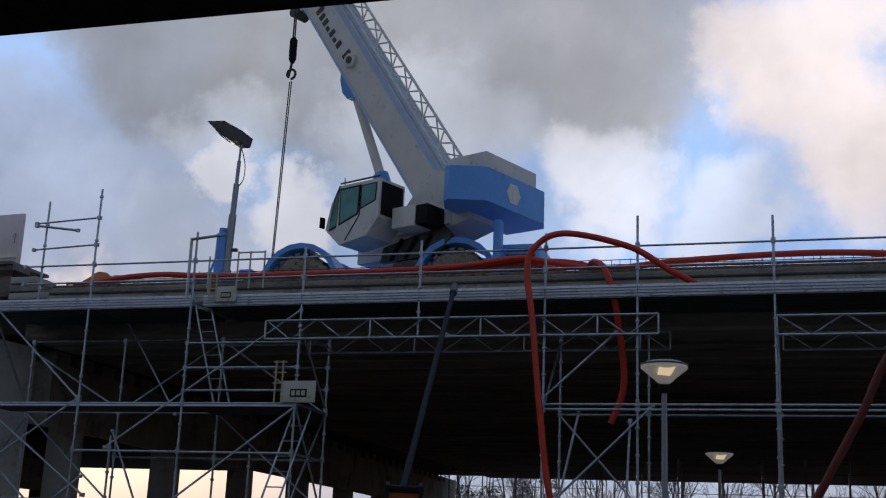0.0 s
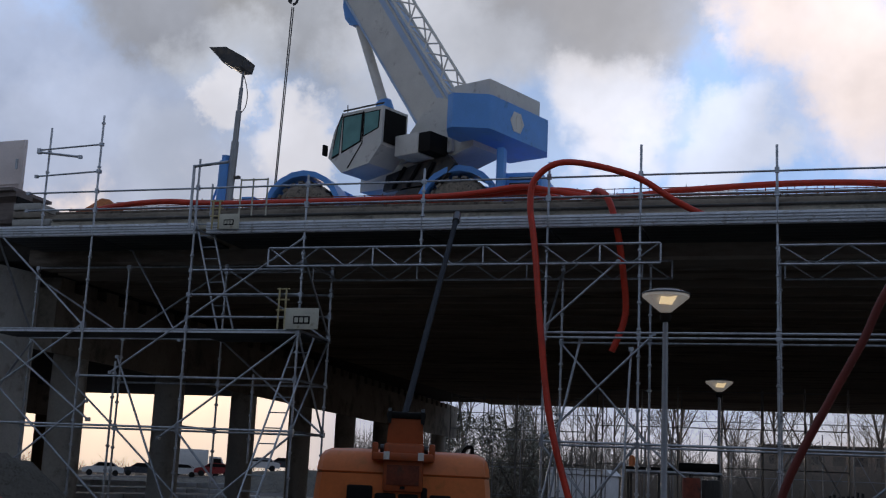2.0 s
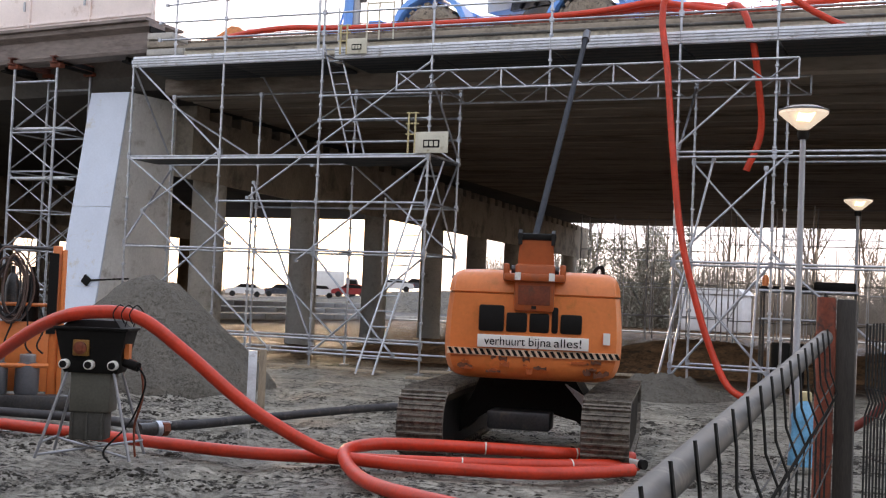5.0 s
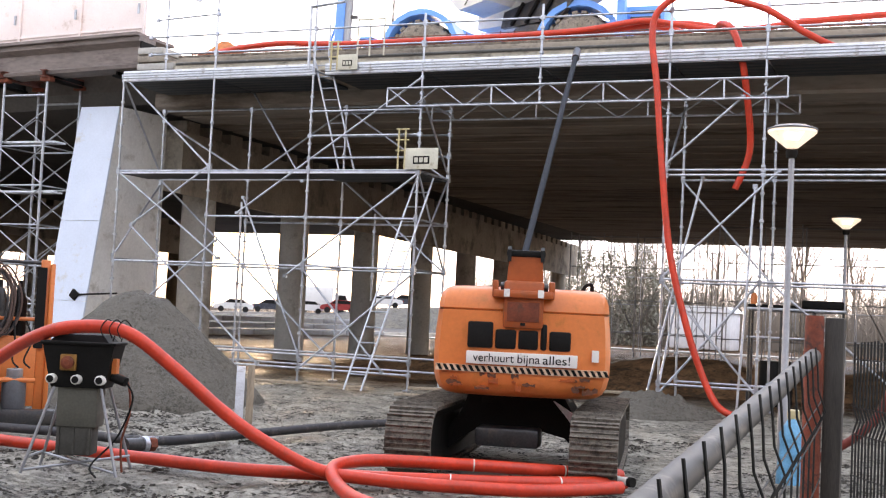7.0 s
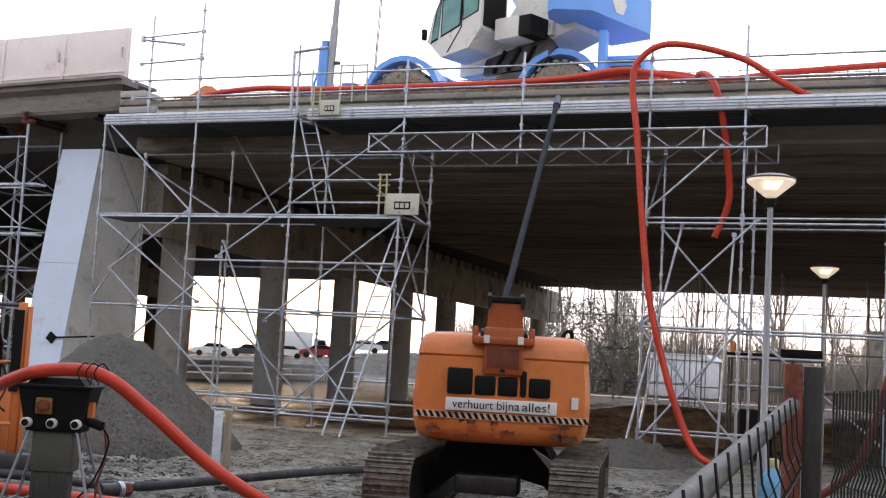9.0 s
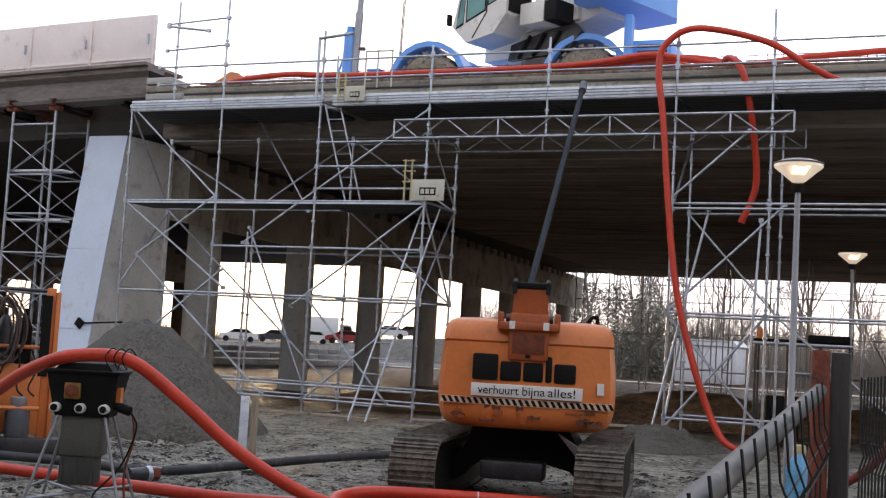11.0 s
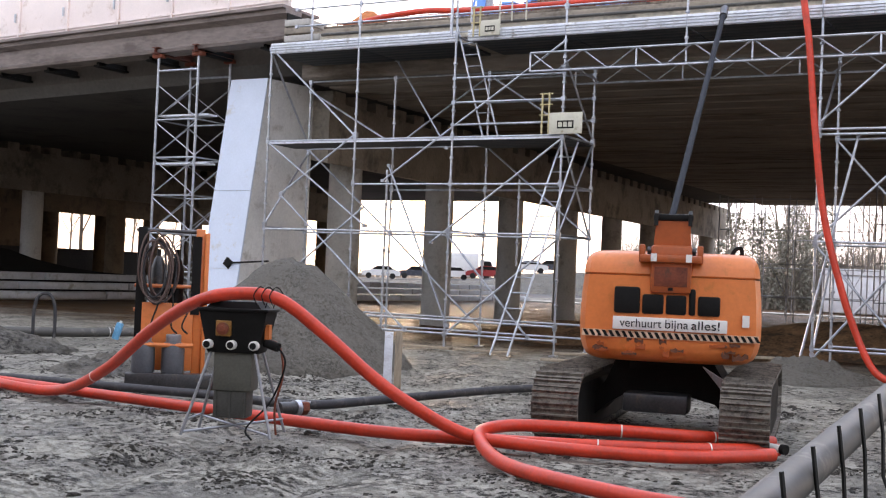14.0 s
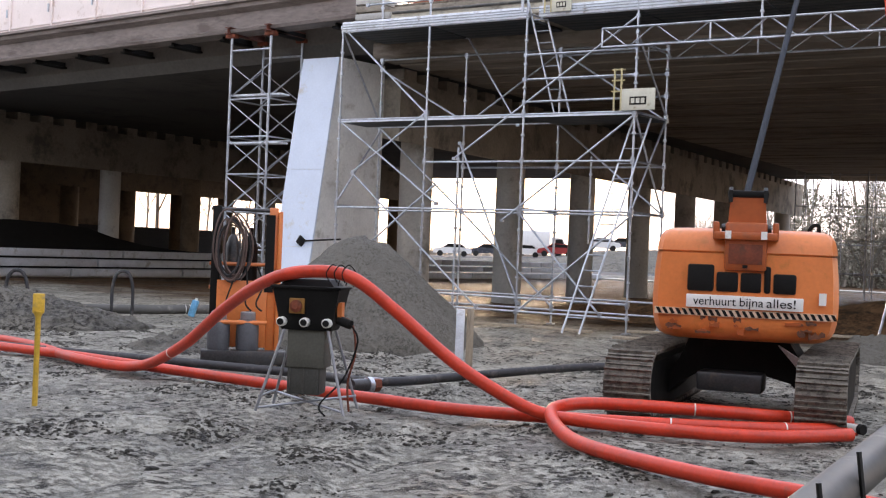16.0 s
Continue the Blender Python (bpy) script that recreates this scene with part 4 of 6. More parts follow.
# ---- flood light mast on the deck ----
def make_mast():
    m = thing("floodlight_mast", "telescopic mast with a tilted floodlight on the deck", "floodlight", (-13.95, 26.3, 7.76))
    part("base", Geo().tube((-0.05, 0, 0), (-0.02, 0, 1.5), 0.15, 14).tube((-0.02, 0, 1.5), (-0.02, 0, 1.65), 0.1, 14), CRANE_BLUE, m)
    part("base_plate", Geo().box(-0.5, 0.6, -0.4, 0.4, 0, 0.25, ch=0.03), CRANE_BLUE, m)
    part("strut", Geo().tube((-0.4, 0, 0.2), (-0.1, 0, 1.1), 0.03), CRANE_BLUE, m)
    part("crank", Geo().box(-0.02, 0.4, -0.05, 0.05, 1.05, 1.12), DARK_STEEL, m)
    for z0, z1, r in ((0.2, 2.0, 0.1), (1.9, 2.8, 0.075), (2.7, 3.4, 0.05), (3.3, 3.85, 0.03)):
        part("mast_tube", Geo().tube((0.13 + 0.035 * z0, 0, z0), (0.13 + 0.035 * z1, 0, z1), r, 10), POST, m)
    part("cable", Geo().sweep(curve_points([(0.27, 0, 3.8), (0.42, 0, 3.3), (0.4, 0, 2.9), (0.24, 0, 2.7)]), 0.012, 5), BLACK, m)
    lamp = part("lamp_head", Geo().prism([(-0.58, 4.42), (-0.1, 4.4), (0.42, 4.1), (0.36, 3.86), (0.1, 3.86), (-0.2, 4.05)], "y", -0.32, 0.32), DARK_STEEL, m)
    part("lamp_glass", Geo().add([(-0.5, -0.27, 4.35), (-0.5, 0.27, 4.35), (-0.2, 0.27, 4.02), (-0.2, -0.27, 4.02), (-0.48, -0.27, 4.36), (-0.48, 0.27, 4.36), (-0.18, 0.27, 4.04), (-0.18, -0.27, 4.04)],
                                 [(0, 1, 2, 3), (4, 7, 6, 5), (0, 4, 5, 1), (1, 5, 6, 2), (2, 6, 7, 3), (3, 7, 4, 0)]), WHITE, lamp)


make_mast()


# ---- excavator ----
def make_excavator():
    e = thing("excavator", "orange rental excavator with muddy tracks seen from behind", "excavator", (-4.06, 12.0, 0), 18.6)
    # local: x to the right, y ahead (away), z up
    ring = [(-0.86, 0.0), (-0.5, -0.1), (0.0, -0.13), (0.5, -0.1), (0.86, 0.0), (0.92, 0.12), (0.92, 1.6), (-0.92, 1.6), (-0.92, 0.12)]

    def loft(levels):
        g = Geo()
        n = len(ring)
        for z, k, sh in levels:
            g.v += [(x * k, y * (k if y < 0.2 else 1) + sh, z) for x, y in ring]
        g.f = [(i * n + j, i * n + (j + 1) % n, (i + 1) * n + (j + 1) % n, (i + 1) * n + j) for i in range(len(levels) - 1) for j in range(n)]
        g.f += [tuple(range(n))[::-1], tuple(range((len(levels) - 1) * n, len(levels) * n))]
        return g
    low = part("counterweight", loft([(0.82, 0.78, 0.16), (0.84, 0.86, 0.1), (0.88, 0.925, 0.05), (0.95, 0.968, 0.02), (1.03, 0.99, 0.005), (1.12, 1.0, 0), (1.25, 1.002, 0), (1.5, 0.99, 0.004), (1.70, 0.968, 0.01)]), ORANGE, e, "rounded orange counterweight with lettering")
    part("engine_hood", loft([(1.704, 0.955, 0.02), (1.72, 0.972, 0.008), (1.80, 0.962, 0.02), (1.87, 0.94, 0.045), (1.92, 0.9, 0.09), (1.95, 0.83, 0.17), (1.96, 0.7, 0.3)]), ORANGE, e)
    part("body", Geo().box(-0.9, 0.9, 1.6, 2.9, 0.85, 1.55, ch=0.05), ORANGE, e)
    # striped band
    zb = 1.115
    for k in range(27):
        x0 = -0.88 + k * 0.066

        def back(x):
            return -0.135 + 0.1 * (abs(x) / 0.9) ** 2.0
        z = zb - 0.045
        part("stripe", Geo().add([(x0, back(x0) - 0.004, z + 0.06), (x0 + 0.035, back(x0 + 0.035) - 0.006, z + 0.06), (x0 + 0.07, back(x0 + 0.07) - 0.006, z), (x0 + 0.035, back(x0 + 0.035) - 0.006, z),
                                  (x0, back(x0) + 0.02, z + 0.06), (x0 + 0.035, back(x0 + 0.035) + 0.02, z + 0.06), (x0 + 0.07, back(x0 + 0.07) + 0.02, z), (x0 + 0.035, back(x0 + 0.035) + 0.02, z)],
                                 [(0, 1, 2, 3), (4, 7, 6, 5), (0, 4, 5, 1), (1, 5, 6, 2), (2, 6, 7, 3), (3, 7, 4, 0)]), BLACK, low, smooth=0)
    band = Geo()
    n = 24
    band.v = [(-0.89 + 1.78 * q / n, back(-0.89 + 1.78 * q / n) - 0.002 + dy, zb - 0.05 + dz) for q in range(n + 1) for dy, dz in ((0, 0), (0, 0.07), (0.03, 0.07), (0.03, 0))]
    band.f = [(4 * q + a, 4 * q + (a + 1) % 4, 4 * q + 4 + (a + 1) % 4, 4 * q + 4 + a) for q in range(n) for a in range(4)] + [(0, 1, 2, 3), (4 * n, 4 * n + 3, 4 * n + 2, 4 * n + 1)]
    part("warning_band", band, mat("worn_warning_tape", (0.7, 0.5, 0.36), 0.6, spread=0.2, scale=8, dirt=(0.5, 0.2, 0.08), dirt_amount=0.4), low, "worn pale warning tape")
    # brand name as plain bars
    for x0, w, h in ((-0.565, 0.26, 0.27), (-0.28, 0.215, 0.2), (-0.045, 0.205, 0.2), (0.185, 0.065, 0.27), (0.275, 0.22, 0.2)):
        part("mark", Geo().box(x0, x0 + w, -0.142, -0.09, 1.315, 1.315 + h, ch=0.022), BLACK, low, "black lettering bar")
    part("banner", Geo().box(-0.57, 0.57, -0.15, -0.09, 1.15, 1.28, ch=0.004), WHITE, low, "white banner with slogan")
    for word, x, w in (("verhuurt", -0.29, 0.42), ("bijna", 0.07, 0.23), ("alles!", 0.36, 0.28)):
        words("slogan_word", word, 0.125, pose(x, -0.153, 1.215, 90, 0, 0), BLACK, low, w)
    part("sticker", Geo().box(0.72, 0.79, -0.075, -0.05, 1.22, 1.34), WHITE, low)
    # boom seen from behind: a folded arm and the upright ram
    part("boom_bracket", Geo().box(-0.21, 0.2, -0.17, 0.5, 1.53, 2.02, ch=0.03), ORANGE_DARK, e)
    part("boom_frame", Geo().box(-0.32, 0.3, -0.22, -0.05, 1.84, 1.92, ch=0.02), ORANGE_DARK, e)
    for x in (-0.3, 0.28):
        part("boom_frame", Geo().box(x - 0.03, x + 0.03, -0.2, 0.0, 1.84, 2.02, ch=0.015), ORANGE_DARK, e)
        part("frame_plate", Geo().box(x * 0.6 - 0.03, x * 0.6 + 0.03, -0.226, -0.2, 1.85, 1.93), WHITE, e)
    part("boom", Geo().prism([(-0.19, 2.0), (0.19, 2.0), (0.18, 2.16), (0.165, 2.3), (-0.165, 2.3), (-0.18, 2.16)], "y", -0.1, 0.35), ORANGE_DARK, e)
    for x in (-0.17, 0.17):
        part("boom_ear", Geo().prism([(-0.16, 2.22), (0.1, 2.22), (0.08, 2.35), (-0.02, 2.38), (-0.13, 2.34)], "x", x - 0.02, x + 0.02), BLACK, e)
    part("boom_pin", Geo().tube((-0.25, -0.03, 1.96), (0.24, -0.03, 1.96), 0.045, 12), DARK_STEEL, e)
    part("recess", Geo().box(-0.17, 0.16, -0.178, -0.17, 1.6, 1.8, ch=0.003), RUST, e, "dark red inner plate")
    part("lock_handle", Geo().box(-0.03, 0.02, -0.185, -0.17, 1.56, 1.59), BLACK, e)
    part("hood_latch", Geo().sweep(curve_points([(0.62, 0.6, 1.95), (0.66, 0.6, 2.02), (0.72, 0.6, 2.03), (0.73, 0.6, 1.93)]), 0.022, 6), BLACK, e)
    part("hood_seam", Geo().box(-0.885, 0.885, 0.03, 0.4, 1.7, 1.704), BLACK, e)
    part("boom_clamp", Geo().box(-0.2, 0.2, -0.12, 0.35, 2.27, 2.34, ch=0.02), BLACK, e)
    # undercarriage slewed a few degrees against the house
    V = Matrix.Translation((0, 1.1, 0)) @ pose(0, 0, 0, 0, 0, -6.5) @ Matrix.Translation((0, -1.1, 0))
    part("track_frame", Geo().prism([(-0.95, 0.15), (-0.62, 0.55), (-0.5, 0.84), (0.5, 0.84), (0.68, 0.55), (0.95, 0.15), (0.8, 0.1), (0.55, 0.36), (0.3, 0.42), (-0.4, 0.42), (-0.6, 0.3), (-0.8, 0.1)], "y", 0.7, 1.5, V), BLACK, e)
    part("slew_ring", Geo().lathe([(0.55, 0.7), (0.55, 0.95)], 24, Matrix.Translation((0, 1.1, 0))), BLACK, e)
    part("blade_arm", Geo().box(-0.38, 0.3, 0.35, 0.75, 0.26, 0.46, V, ch=0.03), DARK_STEEL, e)
    for s in (-1, 1):
        xc = 0.93 * s
        t = part("track", Geo().prism([(y, z) for y, z in ((-0.42, 0.16), (-0.25, 0.05), (2.9, 0.05), (3.15, 0.2), (3.15, 0.42), (2.9, 0.56), (-0.25, 0.56), (-0.42, 0.42))], "x", xc - 0.2, xc + 0.2, V), BLACK, e, "steel crawler track caked in mud")
        # shoes round the loop
        path = []
        R = 0.315
        for k in range(23):
            path.append((-0.15 + 3.05 * k / 22, 0.66, 0))
        for k in range(1, 8):
            a = math.pi * k / 8
            path.append((2.93 + R * math.sin(a), 0.345 + R * math.cos(a), -math.degrees(a)))
        for k in range(23):
            path.append((2.9 - 3.05 * k / 22, 0.03, 180))
        for k in range(1, 9):
            a = math.pi * k / 9
            path.append((-0.2 - R * math.sin(a), 0.345 - R * math.cos(a), 180 - math.degrees(a)))
        for y, z, a in path:
            m = V @ Matrix.Translation((xc, y, z)) @ pose(0, 0, 0, a)
            shoe = Geo().box(-0.24, 0.24, -0.058, 0.058, -0.02, 0.018, m, ch=0.005)
            shoe.box(-0.24, 0.24, -0.03, -0.014, 0.015, 0.05, m).box(-0.23, 0.23, 0.03, 0.042, 0.015, 0.036, m)
            part("track_shoe", shoe, TRACK, t)
    # light catching this plate is given by its pale colour
    part("frame_plate", Geo().prism([(0.42, 0.76), (0.66, 0.62), (0.78, 0.4), (0.7, 0.42), (0.58, 0.58)], "y", 0.6, 0.7, V), GALV_PLANK, e, "frame plate coloured pale as a lit face")
    # scuffed paint along the lower lip
    sr = random.Random(4)
    scuffed = mat("scuffed_paint", (0.13, 0.045, 0.022), 0.7, spread=0.5, scale=14)
    for k in range(20):
        x0, z0 = sr.uniform(-0.8, 0.7), sr.uniform(0.9, 1.05)
        w, hgt = sr.uniform(0.04, 0.16), sr.uniform(0.015, 0.045)
        poly = [(x0 + w * q / 5, z0 + sr.uniform(0, hgt)) for q in range(6)] + [(x0 + w * (5 - q) / 5, z0 - sr.uniform(0.004, hgt)) for q in range(6)]
        part("scuff", Geo().prism(poly, "y", back(x0) - 0.004 + (0.035 if z0 < 0.9 else 0.012), back(x0) + 0.09), scuffed if k % 3 else ORANGE_DARK, low, "worn scuff in the paint")


make_excavator()

# the long blue-grey ram that slants from the excavator's boom up to the deck edge
r = thing("support_tube", "long dark steel tube slanting up to the platform edge", "tube")
part("tube", Geo().tube((-4.08, 12.0, 2.3), (-6.92, 23.0, 6.95), 0.036, 14, 0.05), ROD, r)
part("collar", Geo().tube((-6.8, 22.55, 6.76), (-7.0, 23.3, 7.08), 0.075, 14), DARK_STEEL, r)


# ---- lamps ----
def lamp_post(x, y):
    o = thing("street_lamp", "post-top street lamp with a glowing funnel bowl", "street lamp", (x, y, 0), group="site street lamps")
    part("post", Geo().lathe([(0.065, -0.1), (0.065, 1.0), (0.045, 1.05), (0.036, 3.85)], 14), POST, o)
    part("collar", Geo().lathe([(0.06, 3.8), (0.075, 3.85), (0.075, 3.9)], 14), BLACK, o)
    bowl = part("bowl", Geo().lathe([(0.075, 3.93), (0.3, 4.12), (0.3, 4.16), (0.05, 4.16)], 28), LAMP_BOWL, o, "translucent milky funnel bowl")
    part("lit_tube", Geo().prism([(-0.1, 4.01), (0.06, 4.0), (0.12, 4.1), (0.06, 4.125), (-0.08, 4.12)], "y", -0.262, 0.262, pose(0, 0, 0, 0, 0, 12)), LAMP_GLOW, bowl, "glowing lamp tube")
    part("lid", Geo().lathe([(0.315, 4.15), (0.31, 4.17), (0.2, 4.21), (0.03, 4.22)], 24), DARK_STEEL, o)


lamp_post(-1.84, 15.6)
lamp_post(-2.06, 27.6)


# ---- pump cabinet, hoses ----
def make_pump():
    p = thing("power_cabinet", "black site power cabinet with sockets on a grey pedestal", "power cabinet", (-7.52, 9.36, 0), 24)
    part("pedestal", Geo().box(-0.185, 0.15, -0.13, 0.12, 0.16, 0.5, ch=0.02).box(-0.17, -0.15, -0.145, -0.13, 0.17, 0.42).box(-0.03, -0.01, -0.145, -0.13, 0.17, 0.42).box(0.11, 0.13, -0.145, -0.13, 0.17, 0.42), mat("dark_concrete_foot", (0.065, 0.063, 0.055), 0.85, spread=0.3, scale=6), p)
    part("box", Geo().add([(x * k, y * k, z) for z, k in ((0.79, 0.76), (0.82, 0.8), (1.19, 1.03)) for x, y in ((-0.32, -0.22), (0.32, -0.22), (0.32, 0.22), (-0.32, 0.22))],
                          [(0, 1, 5, 4), (1, 2, 6, 5), (2, 3, 7, 6), (3, 0, 4, 7), (4, 5, 9, 8), (5, 6, 10, 9), (6, 7, 11, 10), (7, 4, 8, 11), (3, 2, 1, 0), (8, 9, 10, 11)]), BLACK, p, "tapered black plastic box")
    part("lid", Geo().box(-0.35, 0.35, -0.25, 0.25, 1.19, 1.22, ch=0.012), BLACK, p)
    part("lid_ridge", Geo().add([(x * k, y * k, z) for z, k in ((1.22, 1.0), (1.285, 0.78)) for x, y in ((-0.27, -0.2), (0.27, -0.2), (0.27, 0.2), (-0.27, 0.2))], [(0, 1, 5, 4), (1, 2, 6, 5), (2, 3, 7, 6), (3, 0, 4, 7), (3, 2, 1, 0), (4, 5, 6, 7)]), BLACK, p)
    part("pedestal_cap", Geo().box(-0.19, 0.19, -0.15, 0.15, 0.42, 0.8, ch=0.02), mat("olive_plate", (0.095, 0.092, 0.075), 0.7), p)
    sw = part("switch_plate", Geo().box(-0.16, -0.01, -0.235, -0.18, 0.95, 1.1, ch=0.01), mat("amber_plate", (0.28, 0.13, 0.025), 0.5), p, "amber switch plate")
    part("switch_knob", Geo().lathe([(0.06, 0), (0.06, 0.03), (0.03, 0.04), (0.03, 0.05)], 16, Matrix.Translation((-0.085, -0.235, 1.025)) @ pose(0, 0, 0, 90)), RUST, sw)
    for x in (-0.23, 0.0, 0.22):
        s = part("socket", Geo().lathe([(0.046, 0), (0.046, 0.09), (0.036, 0.1)], 16, Matrix.Translation((x, -0.17, 0.87)) @ pose(0, 0, 0, 90)), WHITE, p, "round pale socket")
        part("socket_face", Geo().lathe([(0.033, 0), (0.031, 0.012)], 14, Matrix.Translation((x, -0.272, 0.87)) @ pose(0, 0, 0, 90)), BLACK, s)
    part("label", Geo().box(0.295, 0.34, -0.13, -0.02, 0.93, 1.07), ORANGE, p, "orange warning label")
    for x, y in ((-0.3, -0.2), (0.3, -0.2), (0.3, 0.2), (-0.3, 0.2)):
        part("leg", Geo().tube((x * 0.7, y * 0.75, 0.82), (x * 1.45, y * 1.5, 0.0), 0.015), POST, p)
    for q, w in (((-0.42, -0.28, 0.03), (0.42, 0.28, 0.13)), ((0.42, -0.28, 0.03), (-0.42, 0.28, 0.13)), ((-0.41, -0.27, 0.14), (-0.41, 0.27, 0.14))):
        part("leg_tie", Geo().tube(q, w, 0.012), POST, p)
    part("plug", Geo().tube((0.3, -0.1, 0.9), (0.44, -0.14, 0.86), 0.045, 12), BLACK, p)
    part("plug_cable", Geo().sweep(curve_points([(0.44, -0.14, 0.86), (0.52, -0.18, 0.7), (0.4, -0.2, 0.35), (0.2, -0.3, 0.1), (0.3, -0.5, 0.02)]), 0.01, 6), BLACK, p)
    part("cable", Geo().sweep(curve_points([(0.26, -0.05, 0.92), (0.42, -0.05, 0.88), (0.48, -0.08, 0.6), (0.42, -0.1, 0.3), (0.44, -0.1, 0.02)]), 0.012, 6), RUST, p)


make_pump()


o = thing("rope_tie", "thin dark rope tying the hose to the cabinet", "rope")
for k in range(3):
    a = Vector((-7.12 + 0.07 * k, 9.17 + 0.03 * k, 0))
    part("strand", Geo().sweep(curve_points([(a.x, a.y - 0.05, 1.27), (a.x - 0.02, a.y - 0.075, 1.36), (a.x, a.y, 1.44), (a.x + 0.03, a.y + 0.08, 1.36), (a.x + 0.02, a.y + 0.06, 1.24)], 5), 0.006, 5), BLACK, o)


def hose(name, pts, r, material, label, bands=()):
    o = thing(name, label, "hose")
    c = curve_points(pts, 10)
    part("tube", Geo().sweep(c, r, 14), material, o)
    for k in bands:
        i = int(k * (len(c) - 2))
        d = (c[i + 1] - c[i]).normalized()
        part("band", Geo().tube(c[i] - d * 0.007, c[i] + d * 0.007, r * 1.05, 14), WHITE, o)
    return o


R0 = 0.062
hose("red_hose", [(-17.0, 11.9, 0.05), (-14.3, 11.4, 0.05), (-12.2, 10.5, 0.06), (-11.06, 10.43, 0.06), (-9.85, 9.95, 0.41), (-8.75, 9.48, 0.93), (-7.93, 9.14, 1.24), (-7.42, 9.11, 1.36), (-6.98, 9.26, 1.33), (-6.6, 9.48, 1.03), (-6.2, 9.69, 0.66), (-5.84, 9.85, 0.4), (-5.44, 10.2, 0.13), (-4.95, 10.4, 0.06), (-4.1, 10.5, 0.06), (-3.41, 10.8, 0.06), (-2.85, 11.56, 0.06)],
     R0, HOSE_RED, "thick red hose arching over the power cabinet", (0.24,))
hose("red_hose", [(-17.0, 12.4, 0.05), (-14.9, 11.0, 0.05), (-12.33, 10.75, 0.05), (-9.1, 10.35, 0.06), (-7.39, 10.2, 0.06), (-6.33, 10.15, 0.06), (-5.46, 10.38, 0.06), (-4.72, 10.66, 0.06), (-3.7, 11.15, 0.07), (-2.9, 11.95, 0.06)], R0, HOSE_RED, "thick red hose lying on the mud", (0.84, 0.94))
hose("red_hose", [(-3.05, 12.35, 0.08), (-3.5, 11.8, 0.13), (-4.19, 11.3, 0.17), (-4.85, 11.0, 0.18), (-5.25, 10.8, 0.17), (-5.35, 10.4, 0.14), (-5.05, 9.87, 0.08), (-4.5, 9.2, 0.06), (-3.89, 8.8, 0.06), (-3.1, 8.48, 0.06), (-2.5, 8.35, 0.06), (-1.6, 8.2, 0.06)], R0, HOSE_RED, "looped red hose lying on the mud", (0.1, 0.2))
hose("black_hose", [(-18.0, 11.5, 0.04), (-14.3, 10.98, 0.05), (-11.43, 11.3, 0.05), (-9.67, 11.53, 0.05), (-8.25, 11.5, 0.06), (-8.0, 12.6, 0.05), (-7.9, 13.4, 0.05), (-7.4, 15.9, 0.05), (-6.0, 17.6, 0.05)], 0.055, HOSE_BLACK, "black rubber hose lying on the mud")

o = thing("hose_coupling", "worn metal coupling with a red tag on the black hose", "coupling")
a, b = Vector((-8.11, 10.86, 0.07)), Vector((-7.97, 11.31, 0.07))
part("sleeve", Geo().tube(a, a + (b - a) * 0.45, 0.075, 16), DARK_STEEL, o)
part("ring", Geo().tube(a + (b - a) * 0.45, a + (b - a) * 0.58, 0.09, 16), GALV, o)
part("nut", Geo().tube(a + (b - a) * 0.62, a + (b - a) * 0.8, 0.082, 6), RUST, o)
part("lever", Geo().tube(a + (b - a) * 0.5 + Vector((0, 0, 0.08)), b + Vector((0, -0.05, 0.06)), 0.012, 6), GALV, o)
o = thing("hose_end", "pale plastic end piece of a red hose", "hose end")
a, b = Vector((-2.96, 11.87, 0.09)), Vector((-2.83, 11.8, 0.09))
part("pipe", Geo().tube(a, b, 0.04, 14), WHITE, o)
part("cap", Geo().tube(b, b + (b - a).normalized() * 0.05, 0.05, 14), BLACK, o)

# ---- on the deck ----
hose("red_hose", [(-3.45, 23.0, 0.03), (-3.72, 23.05, 0.07), (-3.98, 23.12, 0.26), (-4.27, 23.2, 0.8), (-4.57, 23.2, 1.63), (-4.95, 23.25, 3.02), (-5.18, 23.3, 4.66), (-5.36, 23.35, 6.33), (-5.5, 23.4, 7.3), (-5.38, 23.42, 7.86), (-4.77, 23.5, 8.17), (-3.47, 23.65, 7.88), (-2.62, 23.75, 7.36), (-1.9, 24.0, 7.05), (-1.2, 24.3, 7.03), (-0.4, 24.4, 7.03)],
     0.066, HOSE_RED, "red hose looped over the guard rail down to the ground")
hose("red_hose", [(-4.6, 25.8, 7.84), (-4.5, 25.0, 7.86), (-4.3, 24.5, 7.8), (-4.05, 24.1, 7.55), (-3.84, 23.95, 6.98), (-3.72, 24.2, 6.06), (-3.69, 24.4, 5.16), (-3.95, 24.4, 4.42)], 0.07, HOSE_RED, "red hose hanging from the deck edge")
hose("red_hose", [(-17.6, 25.6, 7.84), (-16.2, 25.3, 7.96), (-14.9, 25.2, 8.0), (-13.6, 25.1, 7.9), (-11.5, 25.0, 7.86), (-9.0, 25.0, 7.87), (-7.4, 25.1, 7.95), (-6.2, 25.3, 8.14), (-5.5, 25.5, 8.08), (-4.3, 25.7, 7.94), (-2.6, 25.8, 8.1), (0.4, 25.9, 8.2), (4.0, 26.0, 8.0), (9.0, 26.2, 7.9)],
     0.07, HOSE_RED, "red hose lying along the deck edge")
hose("red_hose", [(-9.4, 25.5, 7.86), (-8.2, 25.4, 7.94), (-6.9, 25.4, 8.02), (-5.2, 25.6, 8.1), (-4.0, 26.2, 7.9)], 0.07, HOSE_RED, "short red hose on the deck")
